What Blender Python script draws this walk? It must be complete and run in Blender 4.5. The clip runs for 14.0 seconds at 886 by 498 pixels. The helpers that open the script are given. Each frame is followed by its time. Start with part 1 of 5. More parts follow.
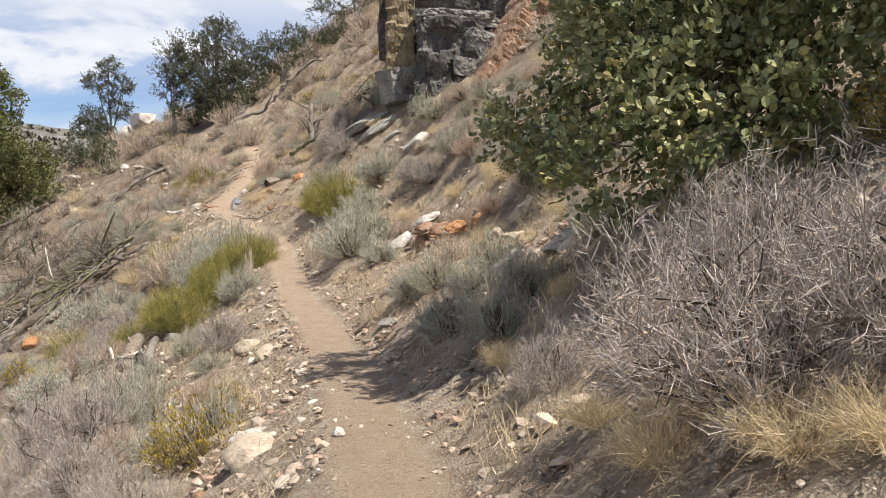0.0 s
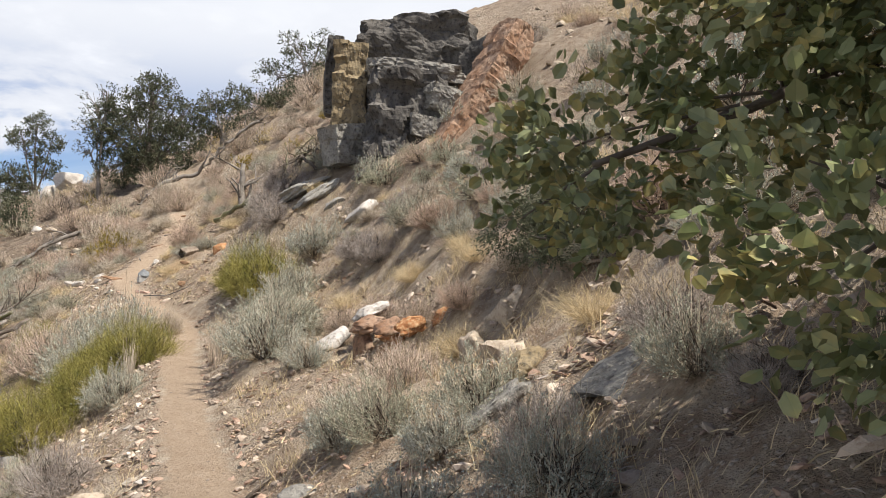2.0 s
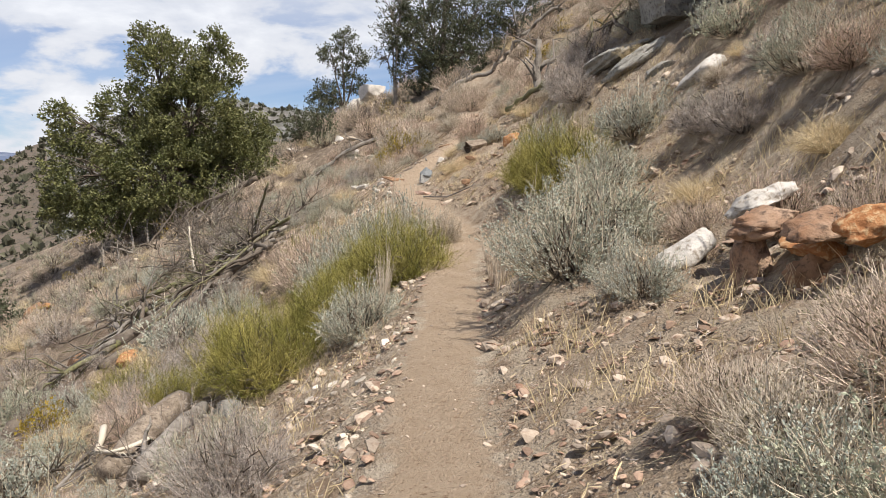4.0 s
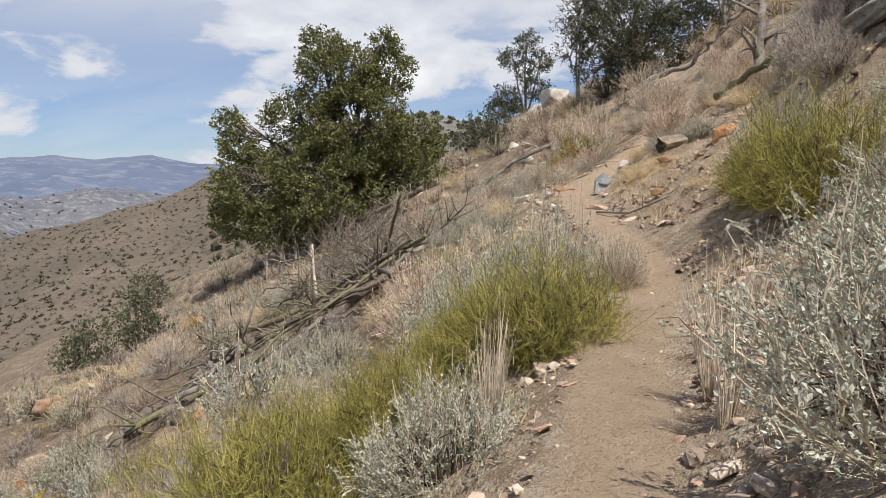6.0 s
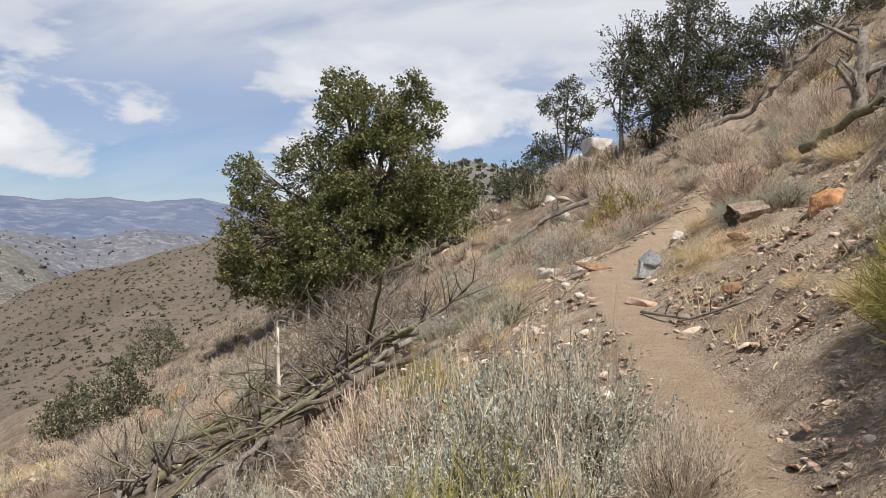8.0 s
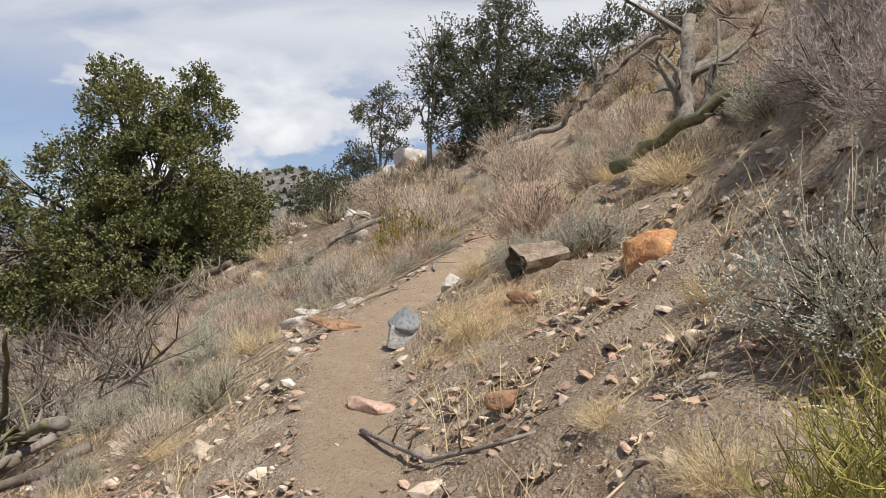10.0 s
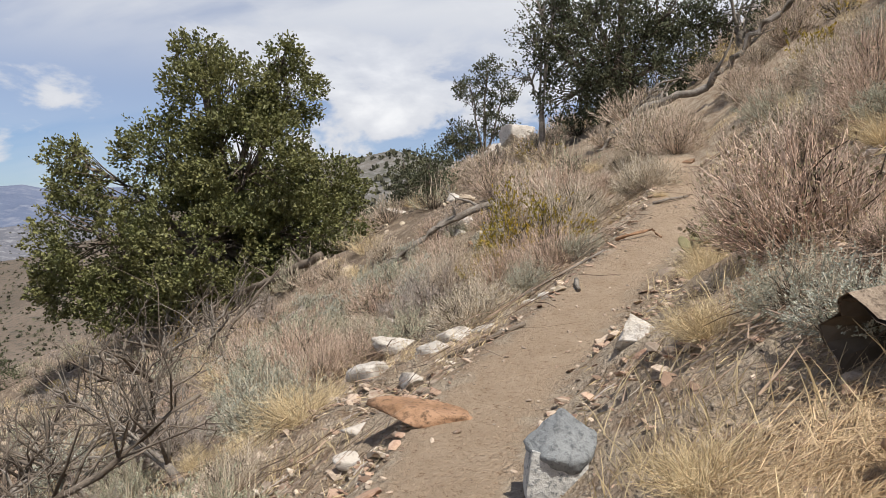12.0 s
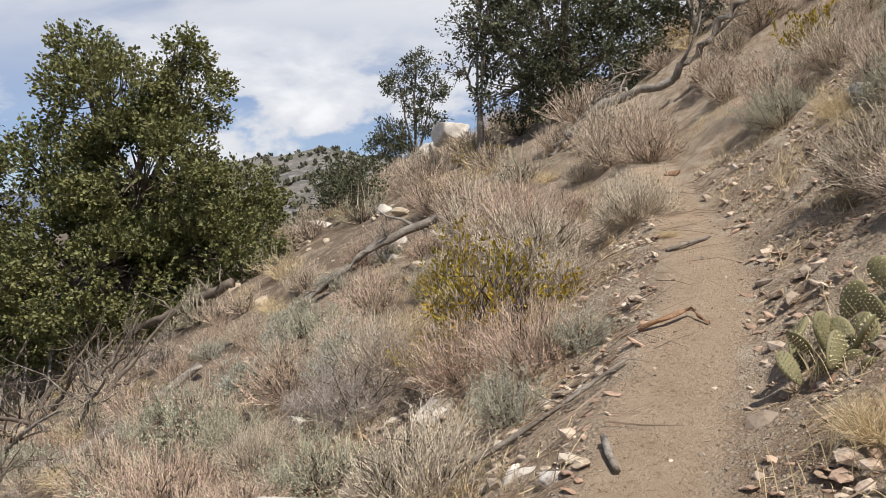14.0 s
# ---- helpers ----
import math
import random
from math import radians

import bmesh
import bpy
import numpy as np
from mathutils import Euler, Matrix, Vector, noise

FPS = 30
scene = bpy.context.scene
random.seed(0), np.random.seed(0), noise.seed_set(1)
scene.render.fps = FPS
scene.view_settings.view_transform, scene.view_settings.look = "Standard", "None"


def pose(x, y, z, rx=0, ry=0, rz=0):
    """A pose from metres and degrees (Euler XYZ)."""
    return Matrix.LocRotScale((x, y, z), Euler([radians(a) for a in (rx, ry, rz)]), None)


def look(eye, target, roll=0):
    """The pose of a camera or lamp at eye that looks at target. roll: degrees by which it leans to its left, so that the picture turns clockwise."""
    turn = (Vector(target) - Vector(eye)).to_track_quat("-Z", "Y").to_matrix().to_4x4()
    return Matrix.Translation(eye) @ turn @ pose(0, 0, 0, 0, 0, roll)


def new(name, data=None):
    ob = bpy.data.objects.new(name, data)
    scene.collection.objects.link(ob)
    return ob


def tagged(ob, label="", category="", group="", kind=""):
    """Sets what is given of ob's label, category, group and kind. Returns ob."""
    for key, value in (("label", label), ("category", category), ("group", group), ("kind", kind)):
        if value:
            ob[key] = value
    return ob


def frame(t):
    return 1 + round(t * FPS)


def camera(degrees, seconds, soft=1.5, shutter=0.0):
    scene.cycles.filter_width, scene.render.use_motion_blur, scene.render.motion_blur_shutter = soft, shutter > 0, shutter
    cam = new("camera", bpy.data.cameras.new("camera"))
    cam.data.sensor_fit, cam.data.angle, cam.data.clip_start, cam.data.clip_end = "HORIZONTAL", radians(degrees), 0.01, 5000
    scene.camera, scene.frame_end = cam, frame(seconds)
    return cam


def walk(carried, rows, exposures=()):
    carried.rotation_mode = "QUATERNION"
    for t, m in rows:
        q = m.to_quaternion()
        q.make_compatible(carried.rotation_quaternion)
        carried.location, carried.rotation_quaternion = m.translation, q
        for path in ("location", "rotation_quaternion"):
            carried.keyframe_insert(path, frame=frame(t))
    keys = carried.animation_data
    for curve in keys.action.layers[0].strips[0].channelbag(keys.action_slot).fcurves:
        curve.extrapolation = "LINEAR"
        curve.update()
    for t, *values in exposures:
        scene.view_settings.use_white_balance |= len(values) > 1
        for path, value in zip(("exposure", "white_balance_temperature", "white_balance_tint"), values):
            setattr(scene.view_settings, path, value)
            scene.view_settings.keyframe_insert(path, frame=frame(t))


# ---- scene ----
cam = camera(57.3, 14.0, soft=0.6)
PATH = [
    (0, (0.002, -0.000, 0.000), (0.012, 1.992, -0.178), -1.57),
    (0.5, (-0.027, 0.648, 0.095), (-0.143, 2.642, 0.004), -1.23),
    (1, (-0.032, 1.370, 0.127), (-0.044, 3.366, -0.005), 0.97),
    (1.5, (-0.065, 2.166, 0.139), (-0.080, 4.164, 0.066), -0.08),
    (2, (-0.021, 3.007, 0.004), (0.123, 5.002, 0.017), 0.70),
    (2.5, (-0.183, 3.886, -0.104), (-0.428, 5.871, -0.135), 1.47),
    (3, (-0.182, 4.737, -0.213), (-0.417, 6.720, -0.336), 2.53),
    (3.5, (-0.416, 5.639, -0.308), (-0.834, 7.592, -0.404), 1.49),
    (4, (-0.558, 6.505, -0.400), (-1.131, 8.410, -0.598), -0.43),
    (4.2, (-0.653, 6.813, -0.374), (-1.332, 8.679, -0.608), -1.09),
    (6.3, (-1.600, 10.245, -0.498), (-2.621, 11.959, -0.644), 0.37),
    (6.5, (-1.708, 10.522, -0.419), (-2.744, 12.227, -0.548), 0.76),
    (7, (-1.949, 11.210, -0.360), (-2.902, 12.966, -0.453), 1.34),
    (7.5, (-2.270, 11.796, -0.250), (-3.363, 13.469, -0.313), 0.44),
    (8, (-2.388, 12.496, -0.191), (-3.474, 14.175, -0.242), 0.71),
    (8.5, (-2.560, 13.244, -0.124), (-3.348, 15.082, -0.143), 2.84),
    (8.7, (-2.573, 13.532, -0.081), (-3.243, 15.415, -0.029), 2.61),
    (10.8, (-3.249, 16.461, 0.097), (-4.097, 18.268, -0.017), -0.68),
    (11, (-3.374, 16.733, 0.075), (-4.368, 18.462, -0.076), -0.33),
    (11.5, (-3.838, 17.351, 0.171), (-5.101, 18.897, 0.047), -0.60),
    (12, (-4.203, 18.031, 0.217), (-5.142, 19.796, 0.147), 1.01),
    (12.5, (-4.630, 18.619, 0.337), (-5.622, 20.355, 0.297), 1.18),
    (13, (-4.884, 19.179, 0.411), (-5.774, 20.969, 0.379), 1.59),
    (13.5, (-5.115, 19.800, 0.560), (-5.902, 21.637, 0.518), -0.37),
    (14, (-5.373, 20.362, 0.703), (-6.163, 22.197, 0.619), -0.70),
]
walk(cam, [(t, look(eye, target, roll)) for t, eye, target, roll in PATH], exposures=[(0, 0.54), (3, 0.46), (6.5, 0.24), (12, 0.22), (14, 0.26)])

# ---------------------------------------------------------------- light
SUN_AZ, SUN_EL = radians(-30), radians(62)      # azimuth from +x towards +y
sun_dir = Vector((math.cos(SUN_EL) * math.cos(SUN_AZ), math.cos(SUN_EL) * math.sin(SUN_AZ), math.sin(SUN_EL)))
sun = new("sun", bpy.data.lights.new("sun", "SUN"))
sun.data.energy, sun.data.angle, sun.data.color = 5.0, radians(0.5), (1.0, 0.95, 0.875)
sun.matrix_world = look(sun_dir * 60, (0, 0, 0))

world = bpy.data.worlds.new("sky")
scene.world = world
world.use_nodes = True
wn, wl = world.node_tree.nodes, world.node_tree.links
wn.clear()


def wnode(kind, **props):
    n = wn.new(kind)
    for k, v in props.items():
        if k == "op":
            n.operation = v
        elif k == "default":
            for i, x in v.items():
                n.inputs[i].default_value = x
    return n


sky = wnode("ShaderNodeTexSky")
sky.sky_type, sky.sun_disc = "NISHITA", False
sky.sun_elevation, sky.sun_rotation = SUN_EL, radians(90) - SUN_AZ
sky.altitude, sky.air_density, sky.dust_density, sky.ozone_density = 1200, 1.0, 0.3, 1.5
coord = wnode("ShaderNodeTexCoord")
sep = wnode("ShaderNodeSeparateXYZ")
wl.new(coord.outputs["Generated"], sep.inputs[0])
low = wnode("ShaderNodeMath", op="MAXIMUM", default={1: 0.0})
wl.new(sep.outputs[2], low.inputs[0])
lift = wnode("ShaderNodeMath", op="ADD", default={1: 0.16})
wl.new(low.outputs[0], lift.inputs[0])
flat = wnode("ShaderNodeVectorMath", op="DIVIDE")
comb = wnode("ShaderNodeCombineXYZ")
for i in range(3):
    wl.new(lift.outputs[0], comb.inputs[i])
wl.new(coord.outputs["Generated"], flat.inputs[0])
wl.new(comb.outputs[0], flat.inputs[1])
stretch = wnode("ShaderNodeMapping")
stretch.inputs["Rotation"].default_value = (0, 0, radians(35))
stretch.inputs["Scale"].default_value = (0.45, 1.1, 1.0)
stretch.inputs["Location"].default_value = (3.1, 0.7, 0)
wl.new(flat.outputs[0], stretch.inputs[0])


def wnoise(src, scale, detail, rough, dist=0.0):
    n = wn.new("ShaderNodeTexNoise")
    n.inputs["Scale"].default_value, n.inputs["Detail"].default_value = scale, detail
    n.inputs["Roughness"].default_value, n.inputs["Distortion"].default_value = rough, dist
    wl.new(src, n.inputs["Vector"])
    return n.outputs[0]


def wramp(src, a, b, va=0.0, vb=1.0):
    n = wn.new("ShaderNodeMapRange")
    n.interpolation_type = "SMOOTHSTEP"
    n.inputs[1].default_value, n.inputs[2].default_value = a, b
    n.inputs[3].default_value, n.inputs[4].default_value = va, vb
    wl.new(src, n.inputs[0])
    return n.outputs[0]


def wmix(fac, a, b):
    n = wn.new("ShaderNodeMix")
    n.data_type = "RGBA"
    wl.new(fac, n.inputs[0])
    for s, v in ((6, a), (7, b)):
        if hasattr(v, "links"):
            wl.new(v, n.inputs[s])
        else:
            n.inputs[s].default_value = (*v, 1)
    return n.outputs[2]


veil_m = wnode("ShaderNodeMath", op="MULTIPLY")
wl.new(wramp(wnoise(stretch.outputs[0], 1.1, 6, 0.5, 0.2), 0.25, 0.52), veil_m.inputs[0])
wl.new(wramp(sep.outputs[2], 0.13, 0.27, 0.30, 1.0), veil_m.inputs[1])
clear = wnode("ShaderNodeMath", op="MULTIPLY")
wl.new(veil_m.outputs[0], clear.inputs[0])
wl.new(wramp(sep.outputs[2], 0.32, 0.62, 1.0, 0.12), clear.inputs[1])
veil = clear.outputs[0]
heaps = wnode("ShaderNodeMapping")
heaps.inputs["Scale"].default_value = (1.0, 1.0, 2.4)
heaps.inputs["Location"].default_value = (0.35, 0.2, 0.1)
wl.new(coord.outputs["Generated"], heaps.inputs[0])
puff = wnoise(heaps.outputs[0], 5.5, 7, 0.55, 0.2)
band = wramp(sep.outputs[2], 0.34, 0.12)
pm = wnode("ShaderNodeMath", op="MULTIPLY")
wl.new(wramp(puff, 0.47, 0.55), pm.inputs[0])
wl.new(band, pm.inputs[1])
cloud_white = wmix(wramp(puff, 0.52, 0.72), (9.8, 10.1, 10.9), (13.2, 13.3, 13.6))
deep = wnode("ShaderNodeVectorMath", op="MULTIPLY", default={1: (0.82, 0.97, 1.28)})
wl.new(sky.outputs[0], deep.inputs[0])
veiled = wmix(veil, deep.outputs[0], (10.4, 10.7, 11.4))
whole = wmix(pm.outputs[0], veiled, cloud_white)
bg = wnode("ShaderNodeBackground")
bg.inputs[1].default_value = 0.061
wl.new(whole, bg.inputs[0])
wout = wnode("ShaderNodeOutputWorld")
wl.new(bg.outputs[0], wout.inputs[0])

# ---------------------------------------------------------------- materials


def material(name, base, second, scale=8.0, third=None, rough=0.9, bump=0.25, spec=0.2, island=0.0, translucent=0.0, fine=6.0, alt=None):
    """Two colours mixed by a broad noise, a third by a finer one; a little relief; islands may differ in tone."""
    m = bpy.data.materials.new(name)
    m.use_nodes = True
    nt = m.node_tree
    n, l = nt.nodes, nt.links
    b = n["Principled BSDF"]
    b.inputs["Roughness"].default_value = rough
    b.inputs["Specular IOR Level"].default_value = spec
    tc = n.new("ShaderNodeTexCoord")
    src = tc.outputs["Object"]

    def noise_at(s, d=5, r=0.6):
        t = n.new("ShaderNodeTexNoise")
        t.inputs["Scale"].default_value, t.inputs["Detail"].default_value, t.inputs["Roughness"].default_value = s, d, r
        l.new(src, t.inputs["Vector"])
        return t.outputs[0]

    def ramp(v, a, c):
        t = n.new("ShaderNodeMapRange")
        t.inputs[1].default_value, t.inputs[2].default_value = a, c
        l.new(v, t.inputs[0])
        return t.outputs[0]

    def mix(f, a, c):
        t = n.new("ShaderNodeMix")
        t.data_type = "RGBA"
        l.new(f, t.inputs[0])
        for s, v in ((6, a), (7, c)):
            if hasattr(v, "links"):
                l.new(v, t.inputs[s])
            else:
                t.inputs[s].default_value = (*v, 1)
        return t.outputs[2]

    col = mix(ramp(noise_at(scale), 0.38, 0.62), base, second)
    f2 = noise_at(scale * fine, 4, 0.7)
    if third:
        col = mix(ramp(f2, 0.5, 0.66), col, third)
    if alt:
        oi = n.new("ShaderNodeObjectInfo")
        col = mix(ramp(oi.outputs["Random"], 0.25, 1.1), col, alt)
    if island:
        g = n.new("ShaderNodeNewGeometry")
        hsv = n.new("ShaderNodeHueSaturation")
        l.new(ramp(g.outputs["Random Per Island"], 0, 1), hsv.inputs["Value"])
        hsv_in = n.new("ShaderNodeMapRange")
        hsv_in.inputs[3].default_value, hsv_in.inputs[4].default_value = 1 - island, 1 + island
        l.new(g.outputs["Random Per Island"], hsv_in.inputs[0])
        l.new(hsv_in.outputs[0], hsv.inputs["Value"])
        l.new(col, hsv.inputs["Color"])
        col = hsv.outputs[0]
    l.new(col, b.inputs["Base Color"])
    if bump:
        bp = n.new("ShaderNodeBump")
        bp.inputs["Strength"].default_value, bp.inputs["Distance"].default_value = bump, 0.6 / (scale * fine)
        l.new(f2, bp.inputs["Height"])
        l.new(bp.outputs[0], b.inputs["Normal"])
    if translucent:
        tr = n.new("ShaderNodeBsdfTranslucent")
        l.new(col, tr.inputs[0])
        ms = n.new("ShaderNodeMixShader")
        ms.inputs[0].default_value = translucent
        l.new(b.outputs[0], ms.inputs[1])
        l.new(tr.outputs[0], ms.inputs[2])
        l.new(ms.outputs[0], n["Material Output"].inputs[0])
    return m


M = {
    "sage_stem": material("sage_stem", (0.40, 0.33, 0.24), (0.57, 0.49, 0.37), 6, bump=0, island=0.3),
    "sage_leaf": material("sage_leaf", (0.32, 0.335, 0.265), (0.50, 0.51, 0.44), 5, bump=0, island=0.4, translucent=0.1, alt=(0.36, 0.36, 0.25)),
    "ephedra": material("ephedra", (0.185, 0.175, 0.042), (0.33, 0.28, 0.085), 4, bump=0, island=0.5, translucent=0.06),
    "buck_stem": material("buck_stem", (0.48, 0.34, 0.26), (0.63, 0.49, 0.39), 4, bump=0, island=0.4, alt=(0.60, 0.53, 0.42)),
    "buck_leaf": material("buck_leaf", (0.24, 0.22, 0.13), (0.36, 0.28, 0.19), 5, bump=0, island=0.3, translucent=0.15),
    "straw": material("straw", (0.55, 0.43, 0.25), (0.64, 0.52, 0.33), 4, bump=0, island=0.3, translucent=0.15),
    "stalk": material("stalk", (0.50, 0.41, 0.31), (0.66, 0.56, 0.44), 4, bump=0, island=0.3),
    "gold_leaf": material("gold_leaf", (0.26, 0.21, 0.03), (0.44, 0.30, 0.04), 4, bump=0, island=0.35, translucent=0.2),
    "twig": material("twig", (0.28, 0.235, 0.20), (0.48, 0.42, 0.37), 6, bump=0, island=0.45),
    "straw_brown": material("straw_brown", (0.48, 0.35, 0.21), (0.62, 0.47, 0.30), 4, bump=0, island=0.35),
    "brush": material("brush", (0.15, 0.105, 0.075), (0.30, 0.22, 0.16), 3, bump=0, island=0.4),
    "dead_leaf": material("dead_leaf", (0.30, 0.22, 0.15), (0.42, 0.31, 0.22), 4, bump=0, island=0.3),
    "oak_leaf": material("oak_leaf", (0.115, 0.125, 0.042), (0.190, 0.185, 0.070), 0.8, bump=0, island=0.45, translucent=0.18, rough=0.55, spec=0.4),
    "pale_leaf": material("pale_leaf", (0.16, 0.19, 0.075), (0.29, 0.30, 0.15), 3, third=(0.42, 0.34, 0.12), bump=0, island=0.4, translucent=0.25, rough=0.5, spec=0.45, fine=1.7),
    "pine_leaf": material("pine_leaf", (0.075, 0.085, 0.05), (0.14, 0.14, 0.085), 1.5, bump=0, island=0.4, translucent=0.1),
    "bark": material("bark", (0.11, 0.085, 0.065), (0.20, 0.165, 0.13), 5, bump=0.6, fine=5),
    "dead_wood": material("dead_wood", (0.17, 0.145, 0.12), (0.30, 0.265, 0.225), 5, third=(0.12, 0.10, 0.08), bump=0.6, fine=5),
    "moss_wood": material("moss_wood", (0.16, 0.135, 0.10), (0.21, 0.20, 0.095), 5, third=(0.10, 0.085, 0.06), bump=0.6, fine=5),
    "stump_wood": material("stump_wood", (0.20, 0.155, 0.115), (0.36, 0.29, 0.22), 14, third=(0.09, 0.066, 0.05), bump=0.9, fine=5),
    "pale_wood": material("pale_wood", (0.55, 0.47, 0.36), (0.62, 0.55, 0.45), 8, bump=0.3),
    "rock_white": material("rock_white", (0.47, 0.425, 0.365), (0.60, 0.555, 0.50), 4, third=(0.29, 0.24, 0.19), bump=0.6),
    "rock_tan": material("rock_tan", (0.42, 0.34, 0.25), (0.54, 0.45, 0.34), 5, third=(0.28, 0.21, 0.15), bump=0.7),
    "rock_brown": material("rock_brown", (0.26, 0.15, 0.085), (0.38, 0.23, 0.14), 6, third=(0.13, 0.08, 0.05), bump=0.7),
    "rock_orange": material("rock_orange", (0.36, 0.155, 0.065), (0.45, 0.225, 0.10), 9, third=(0.55, 0.38, 0.21), bump=0.7, fine=4),
    "rock_grey": material("rock_grey", (0.20, 0.185, 0.16), (0.31, 0.29, 0.25), 2.5, third=(0.10, 0.09, 0.08), bump=0.8, fine=7),
    # crag rock, dark grey taken near black to hold the shade of its face
    "rock_shaded": material("rock_shaded", (0.075, 0.068, 0.06), (0.17, 0.155, 0.135), 2.2, third=(0.035, 0.032, 0.03), bump=0.9, fine=7),
    "rock_blue": material("rock_blue", (0.19, 0.20, 0.205), (0.26, 0.27, 0.27), 7, third=(0.12, 0.125, 0.13), bump=0.6),
    "rock_speckle": material("rock_speckle", (0.42, 0.41, 0.385), (0.57, 0.55, 0.51), 12, third=(0.16, 0.17, 0.17), bump=0.6, fine=4),
    "rock_weathered": material("rock_weathered", (0.30, 0.28, 0.24), (0.44, 0.41, 0.36), 6, third=(0.15, 0.135, 0.115), bump=0.9, fine=4),
    "rock_rust": material("rock_rust", (0.26, 0.145, 0.085), (0.40, 0.275, 0.19), 3.5, third=(0.13, 0.085, 0.06), bump=0.7),
    "rock_pink": material("rock_pink", (0.45, 0.29, 0.22), (0.54, 0.38, 0.30), 5, third=(0.32, 0.19, 0.13), bump=0.6),
    "rock_lichen": material("rock_lichen", (0.22, 0.165, 0.095), (0.32, 0.25, 0.15), 2.5, third=(0.09, 0.08, 0.065), bump=0.8),
    "cactus": material("cactus", (0.18, 0.165, 0.085), (0.24, 0.215, 0.12), 9, bump=0.2, rough=0.7),
    "spine": material("spine", (0.62, 0.54, 0.34), (0.70, 0.62, 0.42), 9, bump=0),
    "chips": material("chips", (0.30, 0.20, 0.14), (0.42, 0.30, 0.22), 2, third=(0.22, 0.13, 0.09), bump=0.4, island=0.4),
    "pale_stone": material("pale_stone", (0.50, 0.43, 0.34), (0.62, 0.55, 0.46), 3, third=(0.36, 0.27, 0.19), bump=0.3, island=0.45),
    # old wood taken near black, so shrub hearts carry their shade in the colour
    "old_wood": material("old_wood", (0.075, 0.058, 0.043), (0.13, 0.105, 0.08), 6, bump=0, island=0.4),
    "gravel": material("gravel", (0.38, 0.30, 0.23), (0.50, 0.41, 0.32), 3, third=(0.27, 0.18, 0.125), bump=0.3, island=0.4),
}


def ground_material():
    """Dry hillside earth with litter and pebbles, and bare trodden dirt where the attribute 'tread' is high."""
    m = bpy.data.materials.new("hillside_earth")
    m.use_nodes = True
    n, l = m.node_tree.nodes, m.node_tree.links
    b = n["Principled BSDF"]
    b.inputs["Roughness"].default_value, b.inputs["Specular IOR Level"].default_value = 0.95, 0.1
    tc = n.new("ShaderNodeTexCoord")

    def noise_at(s, d=6, r=0.62):
        t = n.new("ShaderNodeTexNoise")
        t.inputs["Scale"].default_value, t.inputs["Detail"].default_value, t.inputs["Roughness"].default_value = s, d, r
        l.new(tc.outputs["Object"], t.inputs["Vector"])
        return t.outputs[0]

    def ramp(v, a, c, x=0.0, y=1.0):
        t = n.new("ShaderNodeMapRange")
        t.inputs[1].default_value, t.inputs[2].default_value, t.inputs[3].default_value, t.inputs[4].default_value = a, c, x, y
        l.new(v, t.inputs[0])
        return t.outputs[0]

    def mix(f, a, c):
        t = n.new("ShaderNodeMix")
        t.data_type = "RGBA"
        l.new(f, t.inputs[0])
        for s, v in ((6, a), (7, c)):
            if hasattr(v, "links"):
                l.new(v, t.inputs[s])
            else:
                t.inputs[s].default_value = (*v, 1)
        return t.outputs[2]

    def mult(a, c):
        t = n.new("ShaderNodeMath")
        t.operation = "MULTIPLY"
        l.new(a, t.inputs[0])
        l.new(c, t.inputs[1])
        return t.outputs[0]

    broad, mid, small = noise_at(0.7), noise_at(5.0), noise_at(38.0, 5, 0.75)
    soil = mix(ramp(broad, 0.36, 0.64), (0.40, 0.315, 0.225), (0.52, 0.43, 0.325))
    soil = mix(ramp(mid, 0.42, 0.62), soil, (0.30, 0.215, 0.145))
    v = n.new("ShaderNodeTexVoronoi")
    v.inputs["Scale"].default_value, v.inputs["Randomness"].default_value = 34.0, 1.0
    l.new(tc.outputs["Object"], v.inputs["Vector"])
    bits = mult(ramp(v.outputs["Distance"], 0.34, 0.24), ramp(mid, 0.35, 0.55))
    soil = mix(bits, soil, mix(small, (0.24, 0.17, 0.12), (0.70, 0.61, 0.50)))
    soil = mix(ramp(small, 0.58, 0.68), soil, (0.09, 0.065, 0.047))
    cover = n.new("ShaderNodeAttribute")
    cover.attribute_name = "litter"
    soil = mix(mult(cover.outputs["Fac"], ramp(noise_at(2.2), 0.36, 0.56, 0.15, 1.0)), soil, (0.17, 0.128, 0.094))
    dirt = mix(ramp(mid, 0.35, 0.65), (0.40, 0.298, 0.205), (0.46, 0.352, 0.25))
    dirt = mix(ramp(small, 0.58, 0.70), dirt, (0.52, 0.40, 0.29))
    dirt = mix(ramp(small, 0.45, 0.34), dirt, (0.25, 0.165, 0.105))
    at = n.new("ShaderNodeAttribute")
    at.attribute_name = "tread"
    worn = n.new("ShaderNodeMath")
    worn.operation = "ADD"
    l.new(at.outputs["Fac"], worn.inputs[0])
    l.new(ramp(mid, 0.3, 0.7, -0.3, 0.3), worn.inputs[1])
    l.new(mix(ramp(worn.outputs[0], 0.35, 0.65), soil, dirt), b.inputs["Base Color"])
    # pebbles and crumbs stand up from the earth, less so on the trodden strip
    crumbs = n.new("ShaderNodeTexVoronoi")
    crumbs.inputs["Scale"].default_value = 85.0
    l.new(tc.outputs["Object"], crumbs.inputs["Vector"])
    lumps = ramp(v.outputs["Distance"], 0.45, 0.05, 0.0, 1.2)
    grit = ramp(crumbs.outputs["Distance"], 0.5, 0.1, 0.0, 0.45)
    relief = n.new("ShaderNodeMath")
    relief.operation = "ADD"
